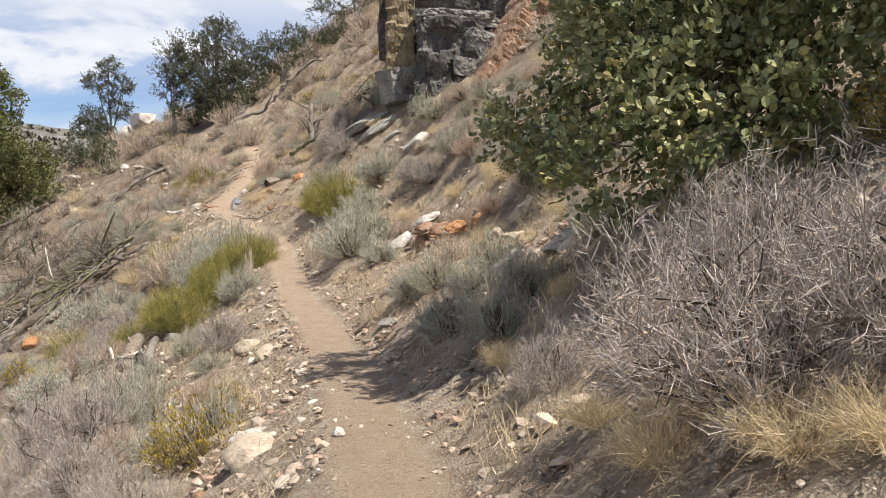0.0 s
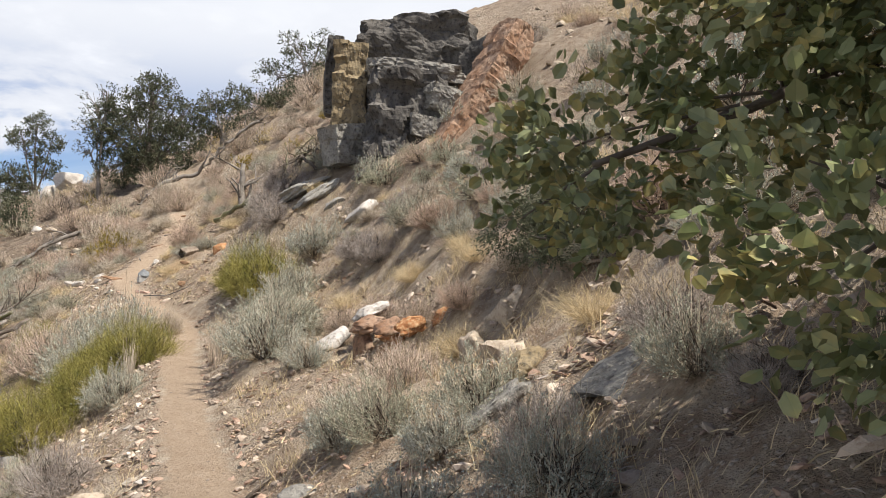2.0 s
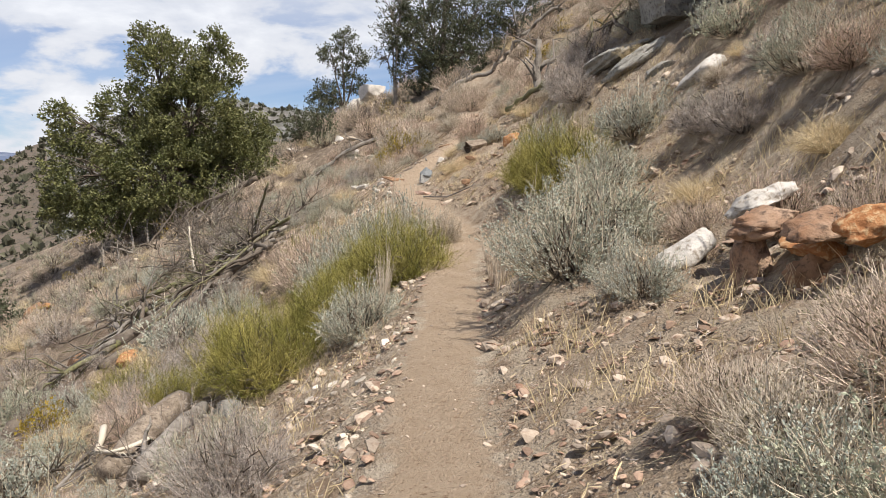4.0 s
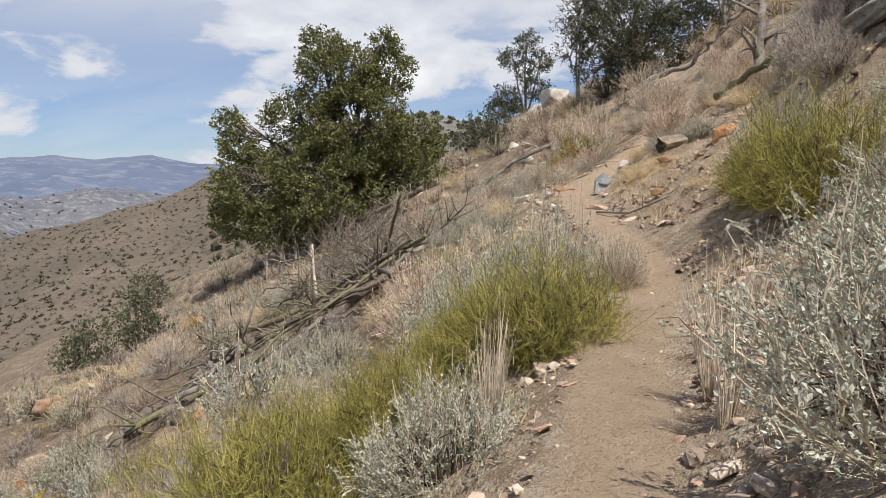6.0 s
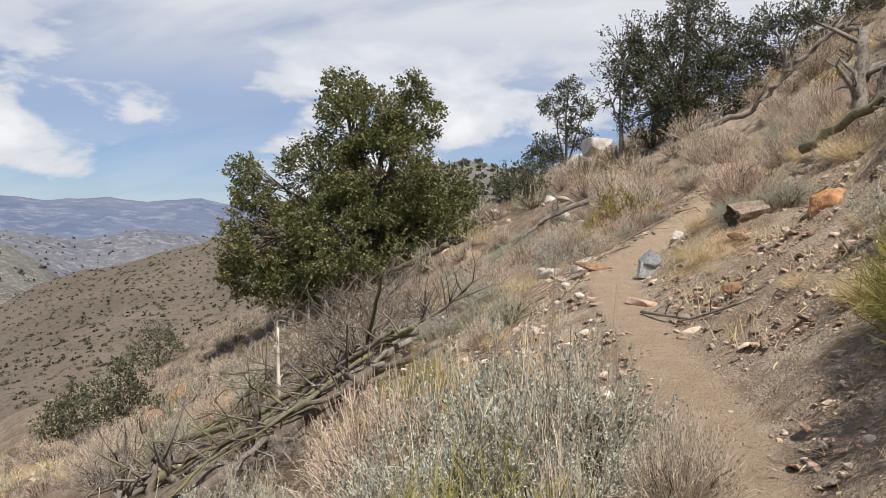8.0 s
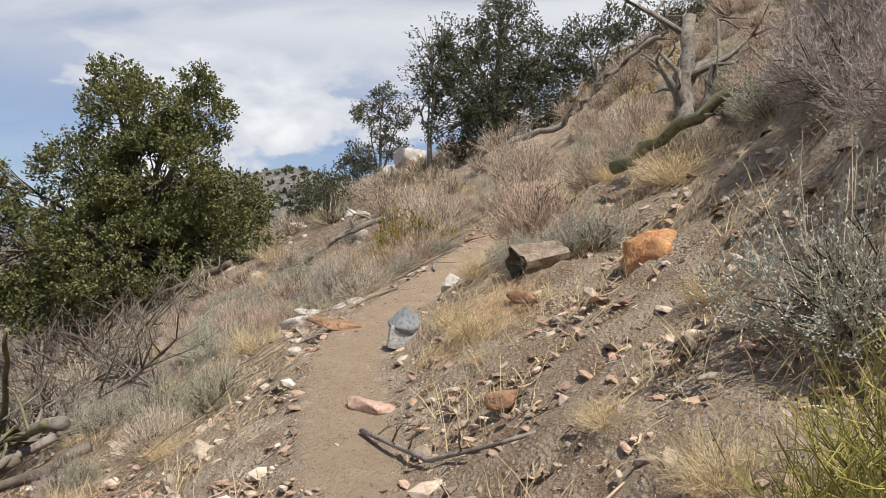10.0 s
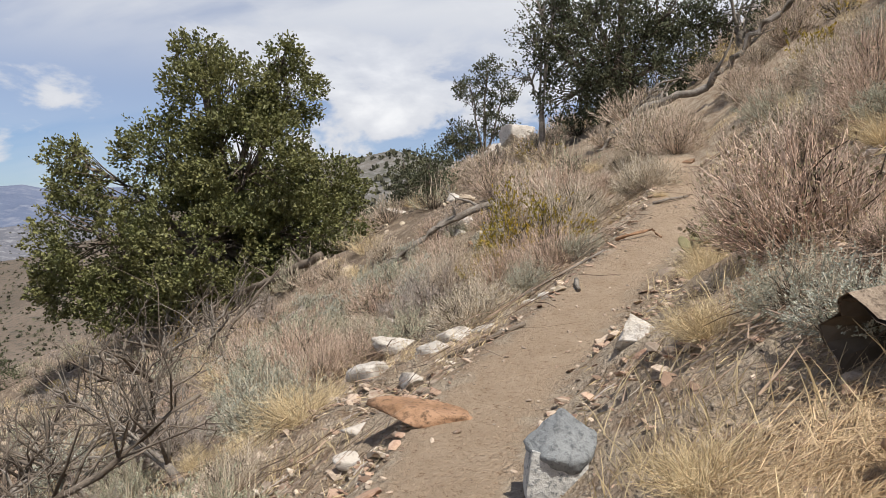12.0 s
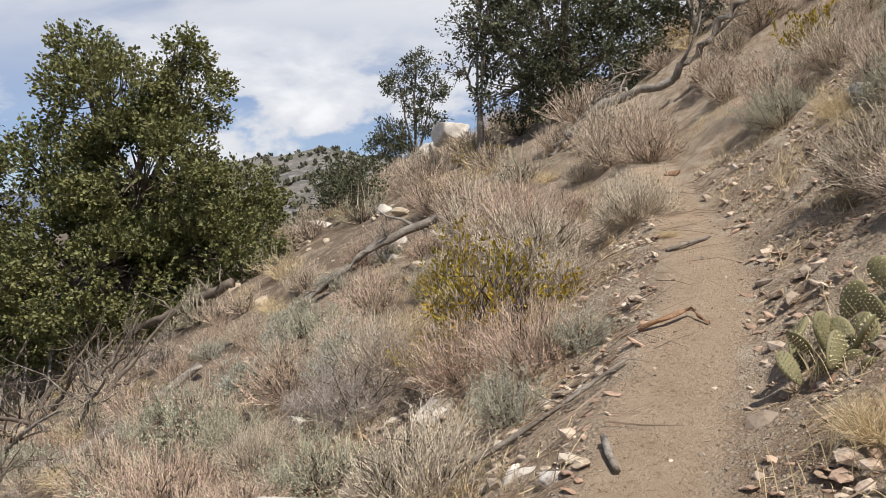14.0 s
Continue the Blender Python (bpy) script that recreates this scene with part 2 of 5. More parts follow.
    l.new(mult(lumps, ramp(at.outputs["Fac"], 0.2, 0.9, 1.0, 0.08)), relief.inputs[0])
    l.new(mult(grit, ramp(at.outputs["Fac"], 0.2, 0.9, 1.0, 0.35)), relief.inputs[1])
    total = n.new("ShaderNodeMath")
    total.operation = "ADD"
    l.new(relief.outputs[0], total.inputs[0])
    l.new(ramp(small, 0.2, 0.8, 0.0, 1.6), total.inputs[1])
    bp = n.new("ShaderNodeBump")
    bp.inputs["Strength"].default_value, bp.inputs["Distance"].default_value = 1.0, 0.016
    l.new(total.outputs[0], bp.inputs["Height"])
    l.new(bp.outputs[0], b.inputs["Normal"])
    return m


# ---------------------------------------------------------------- ground
KNOTS = [(-8, 0.25, -1.5), (-3, 0.1, -1.32), (0, 0.02, -1.25), (3, -0.16, -1.31), (5.1, -0.49, -1.46), (8.4, -1.2, -1.66), (11.3, -2.0, -1.6), (12.9, -2.45, -1.49), (14.9, -2.9, -1.32), (17, -3.5, -1.15), (18.9, -4.75, -0.86), (20.15, -5.35, -0.72), (21.3, -5.75, -0.6), (23.4, -5.85, -0.24), (24.5, -5.78, 0.02), (26.5, -5.98, 0.47), (30.5, -6.9, 1.12), (33, -7.4, 1.65), (36, -8.2, 2.6), (40, -9.2, 3.6), (52, -12, 6.0), (80, -18, 7.5)]
TY = np.arange(-60.0, 130.0, 0.25)


def eased(k):
    v = np.interp(TY, [a[0] for a in KNOTS], [a[k] for a in KNOTS])
    w = np.hanning(13)
    return np.convolve(np.pad(v, 6, "edge"), w / w.sum(), "valid")


TX, TZ = eased(1), eased(2)


def height(x, y):
    """The hillside: a narrow level tread, a steep bank above it and a long slope below it."""
    x, y = np.asarray(x, float), np.asarray(y, float)
    s = (x - np.interp(y, TY, TX)) * 0.94
    r, d = np.maximum(s - 0.27, 0), np.maximum(-s - 0.27, 0)
    up = 0.70 * np.minimum(r, 7) + 0.45 * np.clip(r - 7, 0, 25) - 0.02 * np.maximum(r - 32, 0)
    # the bank starts gently beside the trail, then steepens
    stretch_y = np.interp(y, [6.5, 9.5, 13.0, 16.0, 21.0, 24.0], [0.0, 0.40, 0.40, 0.26, 0.22, 0.0])
    up = up - stretch_y * np.exp(-(((r - 1.65) / 0.8) ** 2)) * (r > 0)
    down = 0.40 * d + 0.26 * (1 - np.exp(-d / 0.8))
    back = np.maximum(y - 58, 0)
    lump = 0.10 * np.sin(1.7 * x + 0.6 * y) * np.sin(1.3 * y - 0.5 * x) + 0.05 * np.sin(3.9 * x - 1.1 * y) * np.sin(3.3 * y + 1.0)
    edge = np.clip((np.abs(s) - 0.3) / 0.8, 0, 1)
    return np.interp(y, TY, TZ) + up - down + lump * edge - 0.35 * back - 0.004 * back**2 * (back < 40)


def hz(x, y):
    return float(height(x, y))


def off_trail(x, y):
    return float((x - np.interp(y, TY, TX)) * 0.94)


def mesh_from(name, verts, faces, mats, smooth=False, index=None):
    me = bpy.data.meshes.new(name)
    me.from_pydata(verts, [], faces)
    for m in mats:
        me.materials.append(m)
    if index is not None:
        me.polygons.foreach_set("material_index", index)
    if smooth:
        me.polygons.foreach_set("use_smooth", [True] * len(me.polygons))
    me.update()
    return me


def spread(parts):
    """Coordinates from stretches of (start, end, step)."""
    out = []
    for a, b, step in parts:
        out += list(np.arange(a, b, step))
    return np.array(out)


gx = spread([(-70, -30, 2.0), (-30, -14, 0.5), (-14, -9, 0.2), (-9, 2.5, 0.09), (2.5, 8, 0.25), (8, 60, 2.0)])
gy = spread([(-40, -6, 2.0), (-6, 0, 0.4), (0, 27, 0.09), (27, 36, 0.2), (36, 62, 0.6), (62, 110, 3.0)])
GX, GY = np.meshgrid(gx, gy)
GZ = height(GX, GY)
SO = (GX - np.interp(GY, TY, TX)) * 0.94
rng = np.random.default_rng(4)
rough_ground = np.clip((np.abs(SO) - 0.22) / 0.3, 0.12, 1)
wave = sum(a * np.sin(GX * f1 + GY * f2 + ph) * np.sin(GY * f3 - GX * f4) for a, f1, f2, f3, f4, ph in
           ((0.045, 5.1, 2.3, 4.7, 1.9, 0.3), (0.032, 9.7, -3.1, 8.9, 2.7, 1.2), (0.022, 15.0, 6.0, 17.0, 5.0, 2.0)))
GZ = GZ + rough_ground * (wave + rng.normal(0, 0.014, GZ.shape)) * (np.abs(SO) > 0.2)
nx, ny = len(gx), len(gy)
ii = np.arange(nx * ny).reshape(ny, nx)
quads = np.stack([ii[:-1, :-1], ii[:-1, 1:], ii[1:, 1:], ii[1:, :-1]], -1).reshape(-1, 4)
gme = mesh_from("ground", np.stack([GX, GY, GZ], -1).reshape(-1, 3).tolist(), quads.tolist(), [ground_material()], True)
tread = gme.attributes.new("tread", "FLOAT", "POINT")
tread.data.foreach_set("value", (np.clip(1.45 - np.abs(SO + 0.04 * np.sin(GY * 1.9)) / 0.235, 0, 1) * (GY < 31.2)).ravel().astype(np.float32))
litter_cover = gme.attributes.new("litter", "FLOAT", "POINT")
litter_cover.data.foreach_set("value", (np.clip((-SO - 0.9) / 2.5, 0, 0.85) + np.clip((SO - 2.2) / 3.0, 0, 0.4)).ravel().astype(np.float32))
ground = tagged(new("ground", gme), "dry stony hillside earth with a trodden dirt trail", "ground", kind="structure")


# far country: one sheet in rings round the walk, with crest lines given by bearing
def crest(table, az):
    return np.interp(az, [a for a, _ in table], [e for _, e in table])


NEAR_RIDGE = [(-60, 2), (0, 3.0), (24, 4.0), (29, 4.4), (31.4, 4.75), (35.6, 4.1), (39.4, 3.1), (44, 1.2), (49.3, -1.0), (53, -1.9), (57, -2.8), (60, -4.0), (63, -5.6), (70, -8), (80, -9)]
MID_HILL = [(-60, 0), (40, -4), (52, -7), (56, -5.5), (58.5, -3.0), (61.5, -1.1), (64, -2.0), (68, -4.0), (80, -4)]
BOULDER_HILL = [(-60, -1), (44, -1.0), (48, -0.8), (51, -0.35), (54, -0.1), (57, -0.6), (66, -0.6), (80, 0)]
FAR_RANGE = [(-60, 1), (40, 0.8), (47, 1.3), (49.5, 1.95), (53, 1.75), (55.5, 2.1), (59, 1.5), (62.3, 1.85), (70, 2), (85, 1)]
CX, CY, CZ = -3.0, 13.0, -0.2
azs = np.concatenate([np.arange(-60, 20, 2.0), np.arange(20, 82, 0.22)])
rs = np.concatenate([np.geomspace(48, 330, 60), np.geomspace(340, 700, 24), np.geomspace(720, 4700, 46)])
AZ, RR = np.meshgrid(azs, rs)
knots_r = np.array([48.0, 110.0, 330.0, 430.0, 720.0, 900.0, 1500.0, 2100.0, 3900.0, 4700.0])


def far_height(az, r):
    c1, c2, c3, c4 = (np.tan(np.radians(crest(t, az))) for t in (NEAR_RIDGE, MID_HILL, BOULDER_HILL, FAR_RANGE))
    x, y = CX - 48 * np.sin(np.radians(az)), CY + 48 * np.cos(np.radians(az))
    z0 = height(x, y) - 2.5
    zs = np.stack([z0, np.minimum(z0 - 16, 110 * c1 - 8), 330 * c1, 430 * c1 - 45, 720 * c2, 900 * c2 - 60, 1500 * c3, 2100 * c3 - 160, 3900 * c4, 4700 * c4 - 250])
    out = np.empty_like(r)
    for i in range(r.shape[0]):
        k = np.clip(np.searchsorted(knots_r, r[i, 0]) - 1, 0, 8)
        f = np.clip((r[i, 0] - knots_r[k]) / (knots_r[k + 1] - knots_r[k]), 0, 1)
        out[i] = zs[k][i] * (1 - f) + zs[k + 1][i] * f
    return out + CZ


FZ = far_height(AZ, RR)
fv = []
for i in range(RR.shape[0]):
    r = rs[i]
    for j in range(RR.shape[1]):
        a = math.radians(azs[j])
        x, y = CX - r * math.sin(a), CY + r * math.cos(a)
        n1 = noise.fractal(Vector((x, y, 0)) / (0.16 * r + 8), 0.9, 2.1, 5)
        fv.append((x, y, FZ[i, j] + n1 * min(r * 0.012, 22) * min(1, (r - 46) / 40)))
fi = np.arange(len(fv)).reshape(RR.shape)
fq = np.stack([fi[:-1, :-1], fi[1:, :-1], fi[1:, 1:], fi[:-1, 1:]], -1).reshape(-1, 4)
ring = np.repeat(np.arange(len(rs) - 1), len(azs) - 1)
far_mats = [
    material("scrub_slope", (0.125, 0.098, 0.074), (0.175, 0.137, 0.105), 0.02, third=(0.07, 0.066, 0.05), bump=0.5, fine=30),
    material("boulder_slope", (0.095, 0.095, 0.08), (0.155, 0.14, 0.12), 0.03, third=(0.25, 0.24, 0.23), bump=0.6, fine=9),
    # distance haze is painted into these two base colours as a blue tint
    material("haze_tinted_hill", (0.10, 0.105, 0.125), (0.14, 0.14, 0.155), 0.008, third=(0.24, 0.24, 0.25), bump=0.4, fine=9),
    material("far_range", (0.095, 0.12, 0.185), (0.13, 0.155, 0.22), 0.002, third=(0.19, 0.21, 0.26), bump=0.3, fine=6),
]
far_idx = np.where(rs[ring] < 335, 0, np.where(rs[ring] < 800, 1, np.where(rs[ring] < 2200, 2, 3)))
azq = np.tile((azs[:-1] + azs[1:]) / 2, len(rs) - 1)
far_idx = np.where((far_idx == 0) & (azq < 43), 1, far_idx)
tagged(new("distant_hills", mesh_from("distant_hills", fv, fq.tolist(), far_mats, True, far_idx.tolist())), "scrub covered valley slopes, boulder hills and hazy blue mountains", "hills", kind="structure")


# ---------------------------------------------------------------- small makers
def tube(vs, fs, pts, r0, r1, sides=3, cap=False):
    """A tapered tube along pts, added to the lists."""
    base, n = len(vs), len(pts)
    for i, p in enumerate(pts):
        q = pts[min(i + 1, n - 1)] - pts[max(i - 1, 0)]
        q = q.normalized() if q.length > 1e-6 else Vector((0, 0, 1))
        u = q.orthogonal().normalized()
        w = q.cross(u)
        r = r0 + (r1 - r0) * i / (n - 1)
        for k in range(sides):
            a = 2 * math.pi * k / sides
            vs.append(p + u * (r * math.cos(a)) + w * (r * math.sin(a)))
    for i in range(n - 1):
        for k in range(sides):
            a, b = base + i * sides + k, base + i * sides + (k + 1) % sides
            fs.append((a, b, b + sides, a + sides))
    if cap:
        fs.append(tuple(base + k for k in reversed(range(sides))))
        fs.append(tuple(base + (n - 1) * sides + k for k in range(sides)))


def leaf(vs, fs, p, d, size, width, R, fold=0.25):
    """One small folded leaf from p along d."""
    d = d.normalized()
    u = d.cross(Vector((R.uniform(-1, 1), R.uniform(-1, 1), R.uniform(-1, 1))))
    u = u.normalized() if u.length > 1e-4 else d.orthogonal()
    w = d.cross(u)
    b = len(vs)
    mid = p + d * (size * 0.55)
    vs += [p, mid + u * (size * width) + w * (size * fold * 0.5), p + d * size, mid - u * (size * width) + w * (size * fold * 0.5)]
    fs += [(b, b + 1, b + 2), (b, b + 2, b + 3)]


def round_leaf(vs, fs, p, d, size, width, R, fold=0.3):
    """One oval, slightly folded leathery leaf from p along d."""
    d = d.normalized()
    u = d.cross(Vector((R.uniform(-1, 1), R.uniform(-1, 1), R.uniform(-1, 1))))
    u = u.normalized() if u.length > 1e-4 else d.orthogonal()
    w = d.cross(u) * (size * fold * 0.4)
    b = len(vs)
    s, h = size, size * width
    vs += [p, p + d * (s * 0.3) + u * (h * 0.85) + w, p + d * (s * 0.72) + u * (h * 0.8) + w, p + d * s, p + d * (s * 0.72) - u * (h * 0.8) + w, p + d * (s * 0.3) - u * (h * 0.85) + w]
    fs += [(b, b + 1, b + 2, b + 3), (b, b + 3, b + 4, b + 5)]


def part(name, me, parent, label=""):
    ob = new(name, me)
    ob.parent = parent
    if label:
        ob["label"] = label
    return ob


def hide_master(root):
    """Drops a master after its copies stand."""
    for o in (*root.children_recursive, root):
        bpy.data.objects.remove(o)


def sway(R, amount):
    return Vector((R.uniform(-1, 1), R.uniform(-1, 1), R.uniform(-1, 1))) * amount


def ribbon(vs, fs, pts, w0, w1, R):
    """A thin stem: a narrow blade along pts, turned at random."""
    base, n = len(vs), len(pts)
    q = pts[-1] - pts[0]
    u = q.cross(Vector((R.uniform(-1, 1), R.uniform(-1, 1), R.uniform(-1, 1))))
    u = u.normalized() if u.length > 1e-6 else Vector((1, 0, 0))
    for i, p in enumerate(pts):
        w = w0 + (w1 - w0) * i / (n - 1)
        vs += [p - u * w, p + u * w]
    for i in range(n - 1):
        k = base + 2 * i
        fs.append((k, k + 1, k + 3, k + 2))


def bush_mesh(name, seed, mats, stems=150, rad=0.5, tall=0.6, curl=0.3, forks=4, fork_len=0.2, stray=0.5, subs=0, leaves=3, leaf_size=0.02, leaf_w=0.3, w0=0.004, w1=0.0016, wide=1.0, spikes=0, crooked=0.02, wood=0):
    """Stems that rise from a base to a rough dome, forked, with small leaves. A bush about 1 m across."""
    R = random.Random(seed)
    vs, fs, lv, lf = [], [], [], []
    bumps = [(R.uniform(0, 6.28), R.uniform(0.75, 1.2)) for _ in range(5)]
    for s in range(stems + spikes):
        th = R.uniform(0, 2 * math.pi)
        ph = math.acos(1 - R.random() * wide) if s < stems else R.uniform(0, 0.7)
        grow = min(bumps, key=lambda g: abs((g[0] - th + math.pi) % (2 * math.pi) - math.pi))[1] * R.uniform(0.72, 1.08)
        if s >= stems:
            grow *= 1.2
        out = Vector((math.cos(th), math.sin(th), 0))
        base = out * (0.22 * rad * R.random()) + Vector((0, 0, -0.06))
        tip = out * (rad * math.sin(ph) * grow) + Vector((0, 0, tall * (0.12 + 0.88 * math.cos(ph)) * grow))
        mid = base + out * (rad * math.sin(ph) * grow * (0.5 + curl)) + Vector((0, 0, tip.z * (0.5 - curl * 0.5)))
        pts = []
        for i in range(4):
            f = i / 3
            pts.append(base * (1 - f) ** 2 + mid * (2 * f * (1 - f)) + tip * f * f + sway(R, crooked * f))
        ribbon(vs, fs, pts, w0, w1, R)
        for _f in range(forks if s < stems else 0):
            f = R.uniform(0.3, 0.97) * 3
            i = min(int(f), 2)
            st = pts[i].lerp(pts[i + 1], f - i)
            d = ((pts[i + 1] - pts[i]).normalized() + sway(R, stray)).normalized()
            e = st + d * R.uniform(0.5, 1.1) * fork_len
            ribbon(vs, fs, [st, st.lerp(e, 0.5) + sway(R, crooked * 0.6), e], w1 * 1.3, w1 * 0.7, R)
            for _s in range(subs):
                q = st.lerp(e, R.uniform(0.2, 0.95))
                ribbon(vs, fs, [q, q + (d + sway(R, 0.9)).normalized() * fork_len * R.uniform(0.2, 0.6)], w1 * 0.9, w1 * 0.5, R)
            for _l in range(leaves):
                leaf(lv, lf, st.lerp(e, R.uniform(0.1, 1)), d + sway(R, 0.9), leaf_size * R.uniform(0.6, 1.3), leaf_w, R)
    stem = mesh_from(name + "_brush", vs, fs, [mats[0]])
    fol = mesh_from(name + "_foliage", lv, lf, [mats[1]]) if lf else None
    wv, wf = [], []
    # inner limbs, their dark colour standing in for shade inside the dome
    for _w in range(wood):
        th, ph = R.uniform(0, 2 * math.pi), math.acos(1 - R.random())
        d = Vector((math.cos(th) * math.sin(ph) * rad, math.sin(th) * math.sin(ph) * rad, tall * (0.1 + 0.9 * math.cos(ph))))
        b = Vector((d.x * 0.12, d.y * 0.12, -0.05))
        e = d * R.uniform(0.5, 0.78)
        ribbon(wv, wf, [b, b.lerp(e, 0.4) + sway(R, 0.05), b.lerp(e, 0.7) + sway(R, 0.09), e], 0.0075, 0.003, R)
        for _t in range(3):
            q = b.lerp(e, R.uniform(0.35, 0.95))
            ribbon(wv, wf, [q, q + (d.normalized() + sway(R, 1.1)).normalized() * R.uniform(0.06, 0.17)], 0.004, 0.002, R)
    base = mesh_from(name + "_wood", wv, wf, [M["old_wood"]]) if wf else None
    return stem, fol, base


KINDS = {
    "sagebrush": dict(mats=("sage_stem", "sage_leaf"), stems=170, rad=0.5, tall=0.54, forks=9, fork_len=0.12, leaves=9, leaf_size=0.016, leaf_w=0.30, spikes=26, w0=0.0032, w1=0.0014, crooked=0.045, stray=0.6, wood=90,
                      label="grey-green sagebrush with fine woody stems on the dry slope", category="shrub"),
    "ephedra_bush": dict(mats=("ephedra", "ephedra"), stems=620, rad=0.52, tall=0.58, forks=13, fork_len=0.12, stray=0.8, leaves=0, w0=0.0017, w1=0.0011, curl=0.3, crooked=0.09, wood=110,
                         label="yellow-green leafless ephedra bush of dense thin stems", category="shrub"),
    "buckwheat_bush": dict(mats=("buck_stem", "buck_leaf"), stems=640, rad=0.5, tall=0.5, forks=5, fork_len=0.12, stray=0.5, leaves=1, leaf_size=0.02, leaf_w=0.3, w0=0.0021, w1=0.0013, curl=0.12, crooked=0.05, wood=90,
                           label="dry tan and pinkish buckwheat bush of fine radiating stalks", category="shrub"),
    "dry_grass_tussock": dict(mats=("straw", "straw"), stems=520, rad=0.5, tall=0.30, forks=2, fork_len=0.14, stray=0.7, leaves=0, curl=-0.1, w0=0.0022, w1=0.001, wide=1.0, crooked=0.09,
                              label="bleached straw-coloured tussock of dry grass", category="grass"),
    "goldenbush": dict(mats=("twig", "gold_leaf"), stems=140, rad=0.5, tall=0.5, forks=6, fork_len=0.14, leaves=6, leaf_size=0.026, leaf_w=0.28, wood=80,
                       label="mustard-yellow and olive leafy goldenbush", category="shrub"),
    "dead_twig_shrub": dict(mats=("twig", "dead_leaf"), stems=190, rad=0.52, tall=0.58, forks=11, fork_len=0.12, stray=0.9, subs=4, leaves=1, leaf_size=0.013, w0=0.0027, w1=0.0011, curl=0.25, crooked=0.07, wood=60,
                            label="leafless dead shrub of tangled pale grey twigs", category="shrub"),
    "tall_dry_grass": dict(mats=("stalk", "stalk"), stems=110, rad=0.34, tall=1.0, forks=2, fork_len=0.10, stray=0.3, leaves=0, w0=0.0032, w1=0.0014, curl=-0.15, crooked=0.03, wide=0.35,
                           label="clump of tall upright bleached grass stalks", category="grass"),
}
FAR = {"stems": 0.50, "forks": 0.6, "w0": 1.15, "w1": 1.3, "leaf_size": 1.6, "subs": 0.5, "spikes": 0.4, "wood": 0.6}
BUSH, BUSH_FAR, BUSH_TINY, JOINED = {}, {}, {}, {}
for k, spec in KINDS.items():
    sp = dict(spec)
    mm, lab, cat = [M[a] for a in sp.pop("mats")], sp.pop("label"), sp.pop("category")
    BUSH[k] = [(*bush_mesh(k, 31 * v + len(k), mm, **sp), lab, cat) for v in range(3)]
    thin = {q: (v if q not in FAR else (math.ceil(v * FAR[q]) if isinstance(v, int) else v * FAR[q])) for q, v in {"w0": 0.004, "w1": 0.0016, **sp}.items()}
    tiny = dict(thin)
    tiny["leaves"] = math.ceil(thin.get("leaves", 0) * 0.5)
    tiny["stems"], tiny["w0"], tiny["w1"] = math.ceil(thin["stems"] * 0.45), thin["w0"] * 1.5, thin["w1"] * 1.6
    BUSH_TINY[k] = [bush_mesh(k + "_tiny", 13 * v + len(k), mm, **tiny) for v in range(2)]
    BUSH_FAR[k] = [(*bush_mesh(k + "_small", 17 * v + len(k), mm, **thin), lab, cat) for v in range(2)]
placed = []


def bush(kind, x, y, w, tall=1.0, sink=0.0):
    """One bush of width w metres, set upright on the slope."""
    R = random.Random(int(x * 1000) * 7 + int(y * 1000))
    near = y < 31 and abs(off_trail(x, y)) < 3.4
    stem, fol, base, lab, cat = R.choice(BUSH[kind] if near else BUSH_FAR[kind])
    root = tagged(new(kind), lab, cat, group=kind)
    root.empty_display_size = 0.1
    root.matrix_world = pose(x, y, hz(x, y) - sink, R.uniform(-6, 6), R.uniform(-6, 6), R.uniform(0, 360)) @ Matrix.Diagonal((w * R.uniform(0.9, 1.1), w * R.uniform(0.9, 1.1), w * tall * R.uniform(0.9, 1.1), 1))
    part("brush", stem, root)
    if fol:
        part("foliage", fol, root)
    # limbs at the heart, with interior shade put into their colour
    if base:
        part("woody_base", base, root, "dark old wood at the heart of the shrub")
    placed.append((x, y, w))
    return root


def bush_joined(kind, x, y, w, tall=1.0):
    """A bush too far off to pick out, added to the joined scrub of its kind."""
    R = random.Random(int(x * 1000) * 7 + int(y * 1000))
    turn = pose(x, y, hz(x, y), 0, 0, R.uniform(0, 360)) @ Matrix.Diagonal((w, w, w * tall, 1))
    m = np.array(turn)
    vs, fs, idx = JOINED.setdefault(kind, ([], [], []))
    for k, me in enumerate(R.choice(BUSH_TINY[kind])):
        if me is None:
            continue
        co = np.empty(len(me.vertices) * 3)
        me.vertices.foreach_get("co", co)
        base = len(vs)
        vs += (co.reshape(-1, 3) @ m[:3, :3].T + m[:3, 3]).tolist()
        fs += [tuple(base + v for v in f.vertices) for f in me.polygons]
        idx += [k] * len(me.polygons)
    placed.append((x, y, w))


